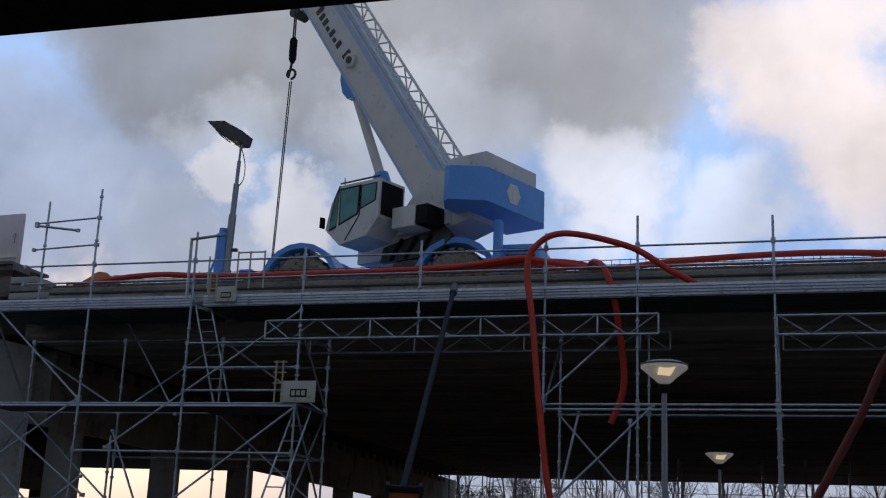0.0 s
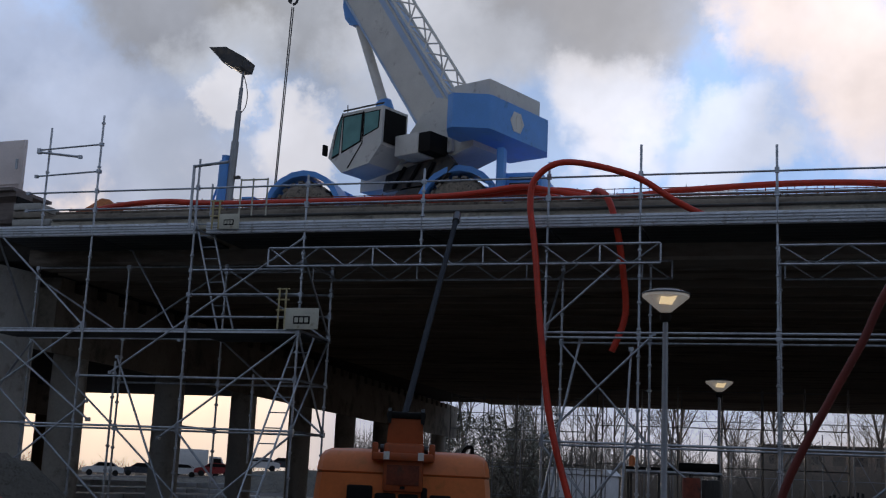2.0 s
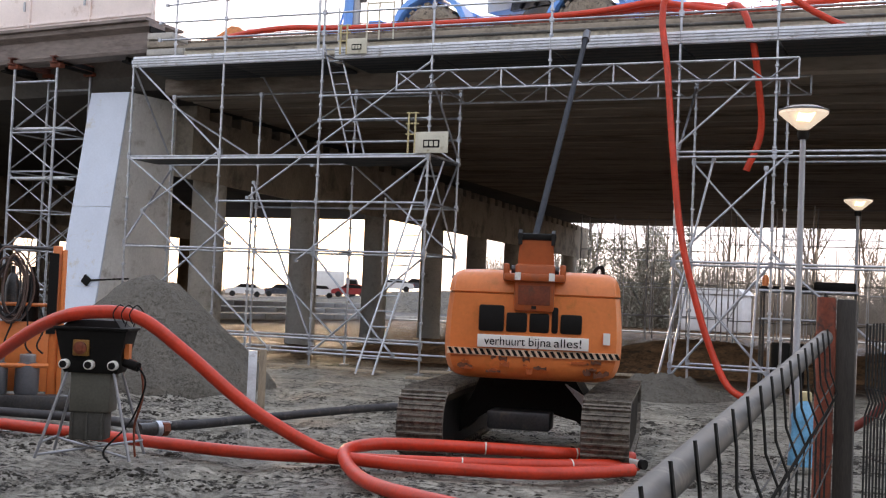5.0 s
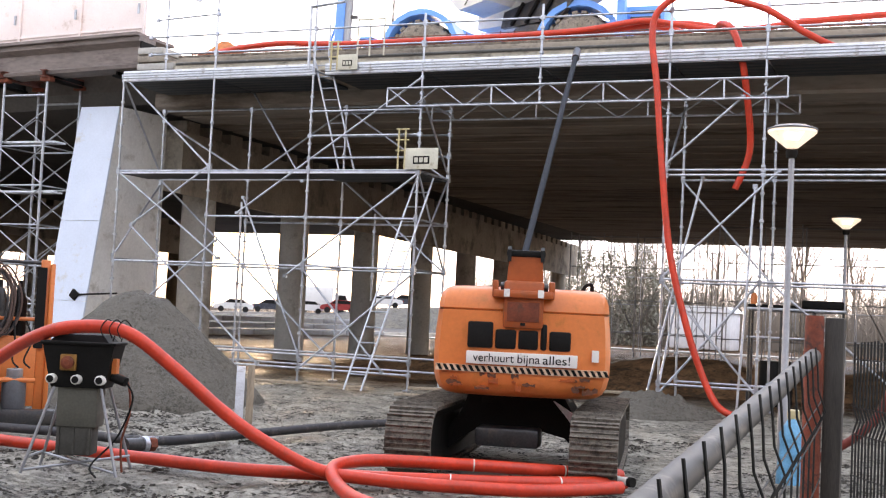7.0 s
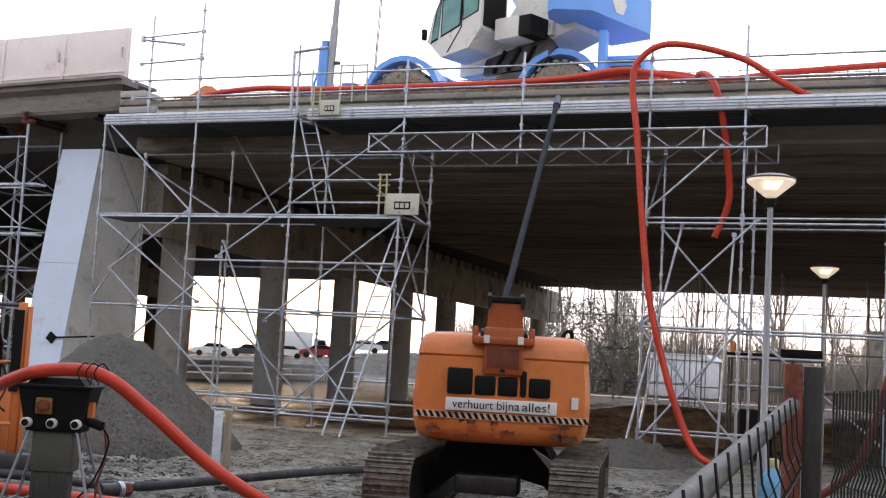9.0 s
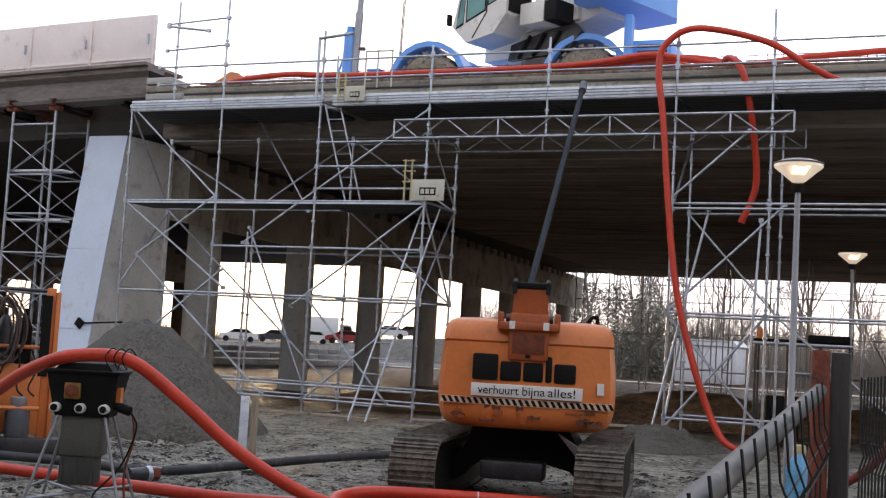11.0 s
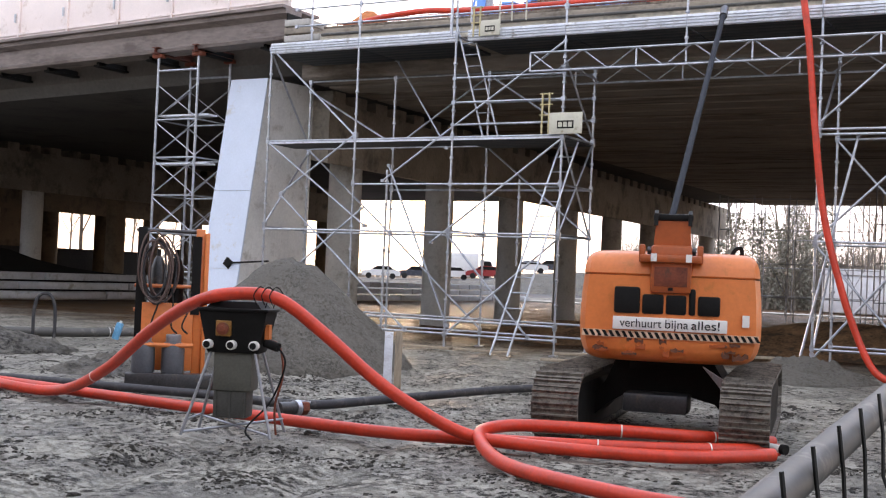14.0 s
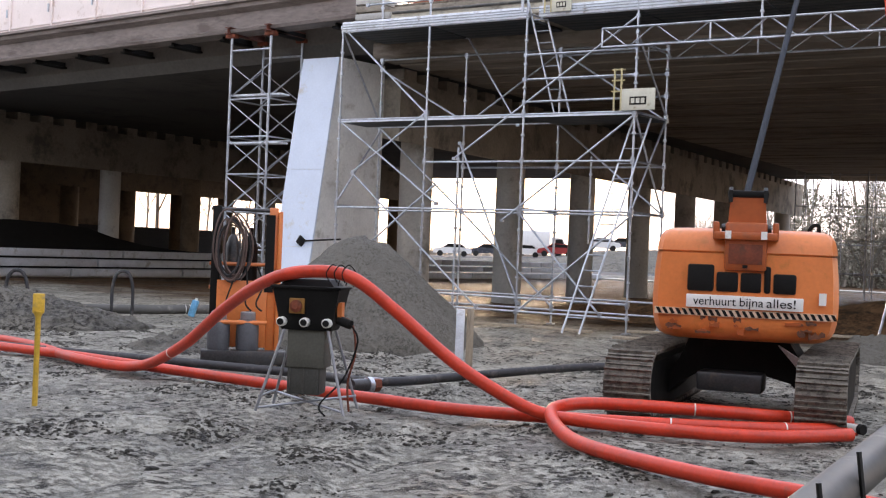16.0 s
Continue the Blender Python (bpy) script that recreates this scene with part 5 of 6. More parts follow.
hose("red_hose", [(-8.8, 25.8, 7.86), (-7.8, 25.7, 8.02), (-6.9, 25.7, 8.1), (-6.0, 25.9, 8.16), (-5.0, 26.3, 7.9)], 0.07, HOSE_RED, "red hose coiled beside the crane wheel")

g = Geo()
x = -17.4
while x < 20:
    for y, z0, h in ((EDGE + 0.4, 7.65, 0.17), (27.0, 7.7, 0.78), (27.5, 7.7, 0.8)):
        a = x + rnd(-0.03, 0.03)
        g.tube((a, y, z0), (a + rnd(-0.03, 0.03), y, z0 + h + rnd(-0.06, 0.05)), 0.01, 4)
    x += 0.21
for y, z in ((EDGE + 0.36, 7.77), (26.98, 8.28), (26.98, 8.46), (27.48, 8.3), (27.48, 8.47)):
    g.tube((-17.4, y, z), (20, y, z), 0.012, 4)
solid("rebar_mesh", g, RUST, "row of thin rusty starter bars along the deck", "rebar", kind="stuff")


def heap(name, at, radius, height, material, label, category, squash=0.6, seed=0.0, turn=0.0):
    """A loose heap with slumped uneven sides."""
    g = Geo()
    n, m = 84, 36
    rugged = 3.5 if name == "mud_heap" else 1.0
    g.v.append((0, 0, height * 0.885))
    for j in range(1, m + 1):
        for i in range(n):
            a, t = 6.28318 * i / n, j / m
            k = 1 + 0.18 * noise.noise((math.cos(a) * 1.5, math.sin(a) * 1.5, seed)) + 0.04 * noise.noise((math.cos(a) * 6, math.sin(a) * 6, seed + 5))
            x, y = radius * t * k * math.cos(a), radius * squash * t * k * math.sin(a)
            z = height * (1 - t) ** 0.92 * (1 - 0.115 * math.exp(-(t * 7) ** 2)) + 0.05 * height * noise.noise((x * 2.2, y * 2.2, seed)) * (1 - t * 0.4) + 0.03 * noise.noise((x * 7, y * 7, seed)) + rugged * 0.05 * max(0, noise.noise((x * 4, y * 4, seed + 3)) - 0.2) + rugged * 0.03 * max(0, noise.noise((x * 11, y * 11, seed + 7)) - 0.2)
            g.v.append((x, y, z - (0.12 if j == m else 0)))
    g.f = [(0, 1 + i, 1 + (i + 1) % n) for i in range(n)]
    g.f += [(1 + (j - 1) * n + i, 1 + j * n + i, 1 + j * n + (i + 1) % n, 1 + (j - 1) * n + (i + 1) % n) for j in range(1, m) for i in range(n)]
    o = solid(name, g, material, label, category, 60)
    o.matrix_basis = pose(*at, 0, 0, turn)
    return o


heap("sand_heap", (-12.75, 17.3, -0.05), 2.3, 2.12, SAND, "steep heap of grey sand beside the pier", "sand heap", 0.9, 1.0, 30)
heap("mud_heap", (-18.9, 14.4, -0.05), 2.6, 0.75, MUD_HEAP, "low heap of dug mud", "mud heap", 0.7, 4.0, 40)
heap("mud_heap", (-12.9, 13.6, -0.06), 1.5, 0.38, MUD_HEAP, "low heap of trampled mud", "mud heap", 0.7, 9.0, 10)
heap("rubble_heap", (-17.0, 25.9, 7.74), 0.85, 0.62, mat("orange_rubble", (0.5, 0.17, 0.06), 0.8, spread=0.4, scale=5, bump=0.6), "small heap of orange rubble on the deck", "rubble", 0.7, 6.0)
heap("earth_bank", (-6.5, 33.0, -0.1), 5.0, 1.05, EARTH, "brown bank of excavated earth under the bridge", "earth bank", 0.55, 11.0, -8)
heap("earth_bank", (-12.8, 31.5, -0.1), 4.2, 0.7, EARTH, "low brown bank of earth behind the scaffold", "earth bank", 0.5, 14.0, 12)
heap("earth_bank", (-1.0, 36.0, -0.1), 4.6, 0.9, EARTH, "brown bank of earth with ruts", "earth bank", 0.5, 19.0, 5)
heap("mud_heap", (-5.2, 22.9, -0.06), 1.5, 0.5, SAND, "small grey heap of mud at the scaffold foot", "mud heap", 0.7, 23.0, 20)


# gates and sign boards on the scaffold
def gate(at, w, h, with_board, label):
    o = thing("safety_gate", label, "gate", at, group="scaffold safety gates")
    for x in (0.0, 0.16):
        part("upright", Geo().tube((x - 0.18, 0, 0), (x - 0.18, 0, h * 1.95), 0.022), YELLOW, o, "yellow upright")
    for z in (h * 0.9, h * 1.4, h * 1.9):
        part("bar", Geo().tube((-0.25, 0.02, z), (0.05, 0.02, z), 0.018), YELLOW, o)
    b = part("board", Geo().box(0.0, w, -0.02, 0.02, 0.0, h, ch=0.008), RAIL_CREAM, o, "cream board with a dark logo plate")
    if with_board:
        part("logo_plate", Geo().box(w * 0.25, w * 0.75, -0.026, -0.02, h * 0.25, h * 0.62), BLACK, b)
        for k in range(3):
            part("logo_bar", Geo().box(w * (0.29 + 0.15 * k), w * (0.4 + 0.15 * k), -0.031, -0.026, h * 0.32, h * 0.55), RAIL_CREAM, b)


gate((-10.84, 23.66, 4.73), 0.76, 0.46, True, "cream logo board and yellow gate on the middle platform")
gate((-12.58, 23.62, 6.94), 0.48, 0.34, True, "small cream logo board and yellow gate on the top platform")
o = thing("gate_frame", "grey tube frame at the ladder head", "gate", (-13.36, 23.7, 7.0))
part("upright", Geo().tube((0, 0, 0), (0, 0, 1.45), 0.035), GALV, o)
part("upright", Geo().tube((0.5, 0, 0.3), (0.5, 0, 1.0), 0.022), GALV, o)
part("bar", Geo().tube((0, 0, 1.42), (0.85, 0, 1.5), 0.035), GALV, o)
for x in (1.1, 1.4, 1.75):
    part("upright", Geo().tube((x, 0.2, 0.3), (x, 0.2, 1.15), 0.02), RAIL_CREAM, o)
part("bar", Geo().tube((1.1, 0.2, 1.12), (1.75, 0.2, 1.12), 0.02), RAIL_CREAM, o)


# ---- slim scaffold tower beside the pier ----
def shoring_tower(x0, y0, z1, label):
    o = thing("shoring_tower", label, "scaffold")
    xs, ys = (x0, x0 + 1.4), (y0, y0 + 1.3)
    for x in xs:
        for y in ys:
            part("standard", Geo().tube((x, y, 0), (x, y, z1), 0.035).tube((x, y, 0), (x, y, 0.04), 0.1), GALV, o)
            part("jack_head", Geo().box(x - 0.16, x + 0.16, y - 0.1, y + 0.1, z1, z1 + 0.1, ch=0.01), RUST, o, "red jack head")
    z, n = 0.4, 0
    while z < z1 - 0.9:
        for y in ys:
            part("ledger", Geo().tube((xs[0], y, z), (xs[1], y, z), 0.022), GALV, o)
            a, b = (xs if n % 2 else xs[::-1])
            part("brace", Geo().tube((a, y, z + 0.05), (b, y, z + 0.95), 0.018, 6), GALV, o)
            part("brace", Geo().tube((b, y, z + 0.05), (a, y, z + 0.95), 0.014, 6), GALV, o)
        for x in xs:
            part("ledger", Geo().tube((x, ys[0], z), (x, ys[1], z), 0.022), GALV, o)
            part("brace", Geo().tube((x, ys[0], z + 0.05), (x, ys[1], z + 0.95), 0.018, 6), GALV, o)
        z, n = z + 1.02, n + 1
    for y in ys:
        part("ledger", Geo().tube((xs[0], y, z1 - 0.35), (xs[1], y, z1 - 0.35), 0.03), GALV, o)
    beam = mat("dark_red_beam", (0.13, 0.035, 0.022), 0.7, spread=0.3, dirt=(0.05, 0.03, 0.025), dirt_amount=0.3)
    for x in xs:
        g = Geo().box(x - 0.09, x + 0.09, ys[0] - 0.2, ys[1] + 1.4, z1 + 0.1, z1 + 0.125).box(x - 0.012, x + 0.012, ys[0] - 0.2, ys[1] + 1.4, z1 + 0.125, z1 + 0.255).box(x - 0.09, x + 0.09, ys[0] - 0.2, ys[1] + 1.4, z1 + 0.255, z1 + 0.28)
        part("top_beam", g, beam, o, "rusty red steel head beam")
    for z in (4.3, 5.6):
        part("plank", Geo().box(xs[0] - 0.05, xs[1] + 0.3, ys[0] + 0.1, ys[0] + 0.5, z, z + 0.05), GALV_PLANK, o)


shoring_tower(-23.02, 24.75, 7.18, "slim braced scaffold tower propping the old span")

# ---- things on the mud ----
COIL_BROWN = mat("brown_gas_hose", (0.1, 0.065, 0.055), 0.55, spread=0.2, bump=0.05)


def make_cart():
    c = thing("gas_cart", "orange gas bottle rack with a coiled hose and two bottles", "gas cart", (-11.18, 12.4, 0), 42)
    for x in (-0.36, 0.4):
        part("post", Geo().box(x - 0.06, x + 0.06, -0.05, 0.08, 0.1, 2.1, ch=0.012), ORANGE if x > 0 else BLACK, c)
    part("panel", Geo().box(-0.33, 0.34, -0.075, -0.055, 0.2, 1.1, ch=0.005), ORANGE, c)
    part("side_panel", Geo().box(0.46, 0.52, -0.1, 0.35, 0.1, 2.05, ch=0.01), ORANGE, c)
    for z in (1.0, 1.32, 2.06):
        part("cross_bar", Geo().tube((-0.44, 0, z), (0.44, 0, z), 0.025), ORANGE if z < 2 else DARK_STEEL, c)
    part("bar_guard", Geo().tube((-0.3, -0.32, 0.55), (0.35, -0.32, 0.55), 0.03), ORANGE, c)
    part("skid", Geo().box(-0.5, 0.75, -0.42, -0.2, 0.0, 0.18, ch=0.01), DARK_STEEL, c)
    part("skid", Geo().box(-0.5, 0.6, 0.1, 0.3, 0.0, 0.14, ch=0.01), DARK_STEEL, c)
    for x in (-0.28, 0.1):
        b = part("gas_bottle", Geo().lathe([(0.14, 0.18), (0.15, 0.21), (0.15, 0.5), (0.12, 0.58), (0.05, 0.62), (0.05, 0.68), (0.02, 0.7)], 18, Matrix.Translation((x, -0.22, 0))), mat("grey_bottle_paint", (0.08, 0.085, 0.095), 0.45), c, "grey gas bottle")
        part("collar", Geo().lathe([(0.09, 0.57), (0.1, 0.59), (0.1, 0.68), (0.09, 0.69)], 14, Matrix.Translation((x, -0.22, 0))), POST, b)
    for x in (-0.14, 0.1):
        part("tall_bottle", Geo().lathe([(0.1, 0.3), (0.1, 1.55), (0.06, 1.68), (0.03, 1.72), (0.03, 1.82)], 16, Matrix.Translation((x, 0.2, 0))), DARK_STEEL if x < 0 else BLACK, c, "tall slim gas bottle")
    lr = random.Random(7)
    for k in range(9):
        r, cx, cz, ph = lr.uniform(0.13, 0.225), lr.uniform(-0.19, -0.06), lr.uniform(1.5, 1.6), lr.uniform(0, 6.28)
        loop = [(cx + r * math.cos(a) + 0.012 * math.sin(2 * a + ph), -0.1 - 0.013 * k + 0.02 * math.sin(a + ph), cz + (0.2 + 1.15 * r) * math.sin(a) + 0.025 * math.sin(3 * a + ph)) for a in [6.28318 * i / 32 for i in range(33)]]
        part("hose_coil", Geo().sweep(loop, 0.013, 6), COIL_BROWN if k % 3 else HOSE_BLACK, c, "coiled gas hose")
    for x, e in ((-0.05, -0.2), (0.05, 0.06), (0.2, 0.2)):
        part("hose_tail", Geo().sweep(curve_points([(x, -0.14, 1.3), (x + e * 0.4, -0.16, 1.05), (e, -0.2, 0.8), (e + 0.08, -0.22, 0.7)]), 0.012, 6), RUBBER, c)
    part("leather_strap", Geo().box(0.3, 0.42, -0.08, -0.06, 0.95, 2.0), BLACK, c)


make_cart()

o = thing("anchor_rod", "black anchor rod with a square plate on the end wall", "anchor", (-20.2, 24.6, 1.71), 0)
part("plate", Geo().box(-0.11, 0.11, -0.03, 0.03, -0.11, 0.11, pose(0, 0, 0, 0, 35, 0), ch=0.01), BLACK, o)
part("rod", Geo().tube((0, 0, 0), (1.3, 0.0, 0.08), 0.022, 8), BLACK, o)

st = thing("survey_stake", "weathered wooden stake with a metal strip in the mud", "stake", (-8.9, 14.5, 0), 32)
part("post", Geo().box(0.03, 0.13, -0.04, 0.04, -0.2, 0.82, ch=0.008), WOOD, st)
part("strip", Geo().box(-0.12, 0.0, -0.02, 0.02, -0.05, 0.8, ch=0.004), GALV_PLANK, st, "galvanised strip")
yp = thing("marker_stake", "yellow wooden marker stake in the mud", "stake", (-9.51, 7.7, 0), 50)
part("post", Geo().lathe([(0.026, -0.15), (0.026, 0.82), (0.05, 0.88)], 10), YELLOW_WOOD, yp)
part("head", Geo().box(-0.055, 0.055, -0.03, 0.03, 0.86, 1.05, ch=0.01), YELLOW_WOOD, yp)

for x, y, w, tw in ((-19.65, 18.07, 0.42, 40), (-19.69, 15.40, 0.42, 35)):
    o = thing("pipe_bend", "dark pipe bend standing out of the mud", "pipe", (x, y, 0), tw, group="pipe bends in the mud")
    part("tube", Geo().sweep(curve_points([(-w / 2, 0, -0.1), (-w / 2, 0, 0.55), (-w / 4, 0, 0.86), (w / 4, 0, 0.86), (w / 2, 0, 0.55), (w / 2, 0, -0.1)]), 0.036, 10), HOSE_BLACK, o)
hose("drain_pipe", [(-21.0, 17.3, 0.06), (-19.5, 18.6, 0.08), (-18.9, 19.6, 0.1), (-18.4, 20.4, 0.1)], 0.1, GREY_PIPE, "grey drain pipe lying in the mud", (0.6, 0.64, 0.68))
o = thing("blue_canister", "small blue plastic canister tipped over on the mud", "canister", (-18.1, 18.55, 0.02), 30)
part("body", Geo().box(-0.07, 0.07, -0.06, 0.06, 0.0, 0.36, pose(0, 0, 0, 0, 16, 0), ch=0.03), BLUE_PLASTIC, o)
part("cap", Geo().lathe([(0.03, 0.36), (0.03, 0.4)], 10, pose(0, 0, 0, 0, 16, 0)), WHITE, o)

o = thing("plastic_sack", "crumpled blue plastic sack leaning on the fence", "sack", (-1.5, 13.6, 0), 10)
g = Geo()
n = 18
for j in range(9):
    t = j / 8
    for i in range(n):
        a = 6.28318 * i / n
        k = (0.15 - 0.03 * t - 0.08 * max(0, t - 0.75) * 4) * (1 + 0.25 * noise.noise((math.cos(a) * 1.4, math.sin(a) * 1.4, t * 3)))
        g.v.append((k * math.cos(a), k * 0.7 * math.sin(a), 0.72 * t))
g.f = [(j * n + i, j * n + (i + 1) % n, (j + 1) * n + (i + 1) % n, (j + 1) * n + i) for j in range(8) for i in range(n)] + [tuple(range(n))[::-1], tuple(range(8 * n, 9 * n))]
part("bag", g, BLUE_PLASTIC, o)
part("tie", Geo().box(-0.06, 0.07, -0.04, 0.04, 0.68, 0.8, ch=0.025), YELLOW, o, "yellow tie")

# ---- fence, post and pipe close by ----
def make_fence():
    near, far = Vector((-0.8, 2.3, 0.99)), Vector((-0.91, 9.46, 1.455))
    p = thing("drain_pipe", "long grey plastic pipe lying on top of the fence", "pipe")
    part("tube", Geo().tube(near, far, 0.056, 20), GREY_PIPE, p)
    part("seam", Geo().tube(near + Vector((-0.005, 0, -0.06)), far + Vector((-0.005, 0, -0.06)), 0.022, 8), GREY_PIPE, p)
    f = thing("wire_fence", "black coated wire mesh fence with folded bars", "fence")
    for k in range(17):
        y = 2.81 + 0.387 * k
        c = near + (far - near) * ((y - near.y) / (far.y - near.y))
        x, lean = c.x + 0.068, rnd(-0.03, 0.03)
        pts = [(x - 0.02, y, c.z + 0.1), (x, y, c.z - 0.05), (x + 0.01, y + lean, c.z - 0.2), (x + 0.06, y + lean * 1.5 + 0.05, c.z - 0.35), (x - 0.01, y + 0.02, c.z - 0.5), (x - 0.01, y, max(0.0, c.z - 1.5))]
        part("wire", Geo().sweep(pts, 0.0075, 6), FENCE_BLACK, f)
    for dz in (0.32, 0.5, 0.9):
        part("cross_wire", Geo().tube(near + Vector((0.07, 0.7, -dz)), far + Vector((0.07, 0, -dz)), 0.005, 6), FENCE_BLACK, f)
    b = thing("wire_fence", "black coated wire mesh fence panel beside the posts", "fence")
    a0, a1 = Vector((-0.62, 9.5, 0)), Vector((0.25, 7.6, 0))
    n = 34
    for k in range(n + 1):
        q = a0 + (a1 - a0) * k / n
        top = 1.56 + 0.12 * k / n + rnd(-0.01, 0.015)
        part("wire", Geo().sweep([(q.x, q.y, 0.0), (q.x, q.y, 0.9), (q.x + 0.03, q.y, 1.0), (q.x, q.y, 1.1), (q.x, q.y, top)], 0.008, 5), FENCE_BLACK, b)
    for z in (0.2, 0.6, 0.9, 1.1, 1.45):
        part("cross_wire", Geo().tube(a0 + Vector((0, 0, z)), a1 + Vector((0, 0, z)), 0.006, 6), FENCE_BLACK, b)
    q = thing("fence_post", "rusty orange steel tube post beside the fence", "post", (-0.925, 9.62, 0))
    part("tube", Geo().lathe([(0.07, -0.1), (0.07, 1.73), (0.066, 1.76), (0.052, 1.76), (0.052, 1.6)], 20), mat("dark_red_oxide", (0.22, 0.05, 0.026), 0.75, spread=0.4, scale=6, fine=40, bump=0.2, dirt=(0.05, 0.025, 0.02), dirt_amount=0.3), q)
    q = thing("fence_post", "dark square timber post beside the fence", "post", (-0.78, 9.7, 0))
    part("timber", Geo().box(-0.07, 0.07, -0.07, 0.07, -0.1, 1.75, ch=0.012), mat("dark_timber", (0.05, 0.045, 0.04), 0.8, spread=0.4, scale=4, stretch=(4, 4, 0.4)), q)


make_fence()
# darker copy of the red hose colour, standing in for shade on it
hose("red_hose", [(-1.6, 14.2, 0.06), (-0.7, 14.0, 0.71), (-0.32, 14.0, 1.81), (0.1, 14.0, 2.65), (0.47, 14.0, 3.33), (0.89, 14.0, 4.14), (1.9, 14.2, 5.2), (3.2, 14.8, 5.2), (4.2, 15.5, 3.4), (4.6, 16.0, 1.2), (4.7, 16.3, 0.06)], R0 * 0.75, mat("shaded_red_hose", (0.16, 0.022, 0.014), 0.6, spread=0.2, scale=4, bump=0.04), "thick red hose arching up behind the fence, darkened for shade")

# ---- unseen walls added behind the viewer to block low sky light ----
w = thing("rear_wall", "unseen dark wall added behind the viewer to block sky light", "wall", kind="structure")
part("wall", Geo().box(-60, 45, -9.4, -9.0, -0.5, 10.5), mat("dark_blocker_wall", (0.11, 0.085, 0.07), 0.9, spread=0.3, scale=1, fine=12), w)
part("wall", Geo().box(44.6, 45, -9.0, 22, -0.5, 8), CONCRETE_OLD, w)

# ---- canopy over the viewer ----
c = thing("canopy", "dark roof edge of a shelter over the viewer", "canopy", kind="structure")
e0, e1 = Vector((-3.86, 0.76, 2.04)), Vector((1.32, 3.70, 3.51))
g = Geo()
bk = Vector((0.9, -1.6, 0.3))
up = Vector((0, 0, 0.14))
g.add([e0, e1, e1 + bk, e0 + bk, e0 + up, e1 + up, e1 + bk + up, e0 + bk + up], [(0, 1, 2, 3), (4, 7, 6, 5), (0, 4, 5, 1), (1, 5, 6, 2), (2, 6, 7, 3), (3, 7, 4, 0)])
g.add([e0 + up, e1 + up, e1 + up + Vector((0, 0.02, 1.2)), e0 + up + Vector((0, 0.02, 1.2)), e0 + up + Vector((0.1, -0.2, 0)), e1 + up + Vector((0.1, -0.2, 0)), e1 + up + Vector((0.1, -0.2, 1.2)), e0 + up + Vector((0.1, -0.2, 1.2))],
      [(0, 1, 2, 3), (4, 7, 6, 5), (0, 4, 5, 1), (1, 5, 6, 2), (2, 6, 7, 3), (3, 7, 4, 0)])
part("roof_edge", g, BLACK, c)

# ---- road, barriers and distance ----
r = thing("road", "grey asphalt road under the old span", "road", kind="structure")
part("carriageway", Geo().box(-56, -38.6, -60, 400, -0.3, 0.12), ASPHALT, r)
part("kerb", Geo().box(-38.6, -38.4, -60, 400, -0.3, 0.2, ch=0.02), CONCRETE, r)
r2 = thing("road", "grey concrete site road beyond the bridge", "road", kind="structure")
part("carriageway", Geo().box(-38.2, 40, 80, 83, -0.3, 0.04), CONCRETE, r2)
r3 = thing("road", "grey road climbing on a low bank behind the columns", "road", kind="structure")
g, gs = Geo(), Geo()
levels = [(40, 0.4), (37, 0.55), (34, 0.78), (32.3, 0.93), (29, 1.1), (27.4, 1.32), (25.4, 2.15), (23, 2.5), (20, 2.6)]
for az, z in levels:
    ux, uy = -math.sin(radians(az)), math.cos(radians(az))
    g.v += [(128 * ux, 128 * uy, z), (150 * ux, 150 * uy, z + 0.12), (150 * ux, 150 * uy, -0.3), (128 * ux, 128 * uy, -0.3)]
    gs.v += [(122 * ux, 122 * uy, -0.2), (127.4 * ux, 127.4 * uy, z - 0.02), (128 * ux, 128 * uy, z - 0.02), (128 * ux, 128 * uy, -0.3)]
g.f = [(4 * q + a, 4 * q + (a + 1) % 4, 4 * q + 4 + (a + 1) % 4, 4 * q + 4 + a) for q in range(len(levels) - 1) for a in range(4)] + [(0, 1, 2, 3), tuple(4 * len(levels) - 1 - a for a in range(4))]
gs.f = list(g.f)
part("carriageway", g, ASPHALT, r3)
part("verge", gs, MUD_HEAP, r3, "muddy verge")

mat_barrier = mat("barrier_concrete", (0.5, 0.52, 0.55), 0.85, spread=0.15, scale=1.5, fine=16, dirt=(0.32, 0.31, 0.29), dirt_amount=0.25, pieces=0.12)
b = thing("barrier_stack", "three courses of stacked grey concrete barrier beams", "barrier")
for k in range(3):
    y = 8.0 + 1.3 * k
    while y < 75:
        part("beam", Geo().box(-38.0, -37.6, y, y + 5.9, 0.03 + 0.37 * k, 0.32 + 0.37 * k, ch=0.03), mat_barrier, b)
        y += 6.0

b = thing("noise_barrier", "dark low wall along the far side of the road", "wall", kind="structure")
part("wall", Geo().box(-61.2, -61, -40, 66, 0, 2.35), mat("grey_noise_wall", (0.035, 0.036, 0.038), 0.85, spread=0.3, scale=0.6, fine=6), b)
b = thing("abutment", "concrete end of the old span, coloured dark brown for gloom", "wall", kind="structure")
part("wall", Geo().box(-67, -66.4, -20, 60.5, 0, 7.2), BROWN_GLOOM_CONCRETE, b)
g = Geo()
ridge = [(29.0, 2.1), (31.0, 2.15), (33.5, 2.06), (34.8, 1.95), (36.2, 1.6), (38.0, 1.3), (40.0, 1.12), (42.5, 1.0)]
for y, z in ridge:
    k = 0.06 * noise.noise((y * 1.3, 0, 7))
    g.v += [(-39.4, y, 0.1), (-39.65 + k, y, z * 0.6), (-40.1 + k, y, z), (-40.5, y, z * 0.94), (-41.2, y, 0.1)]
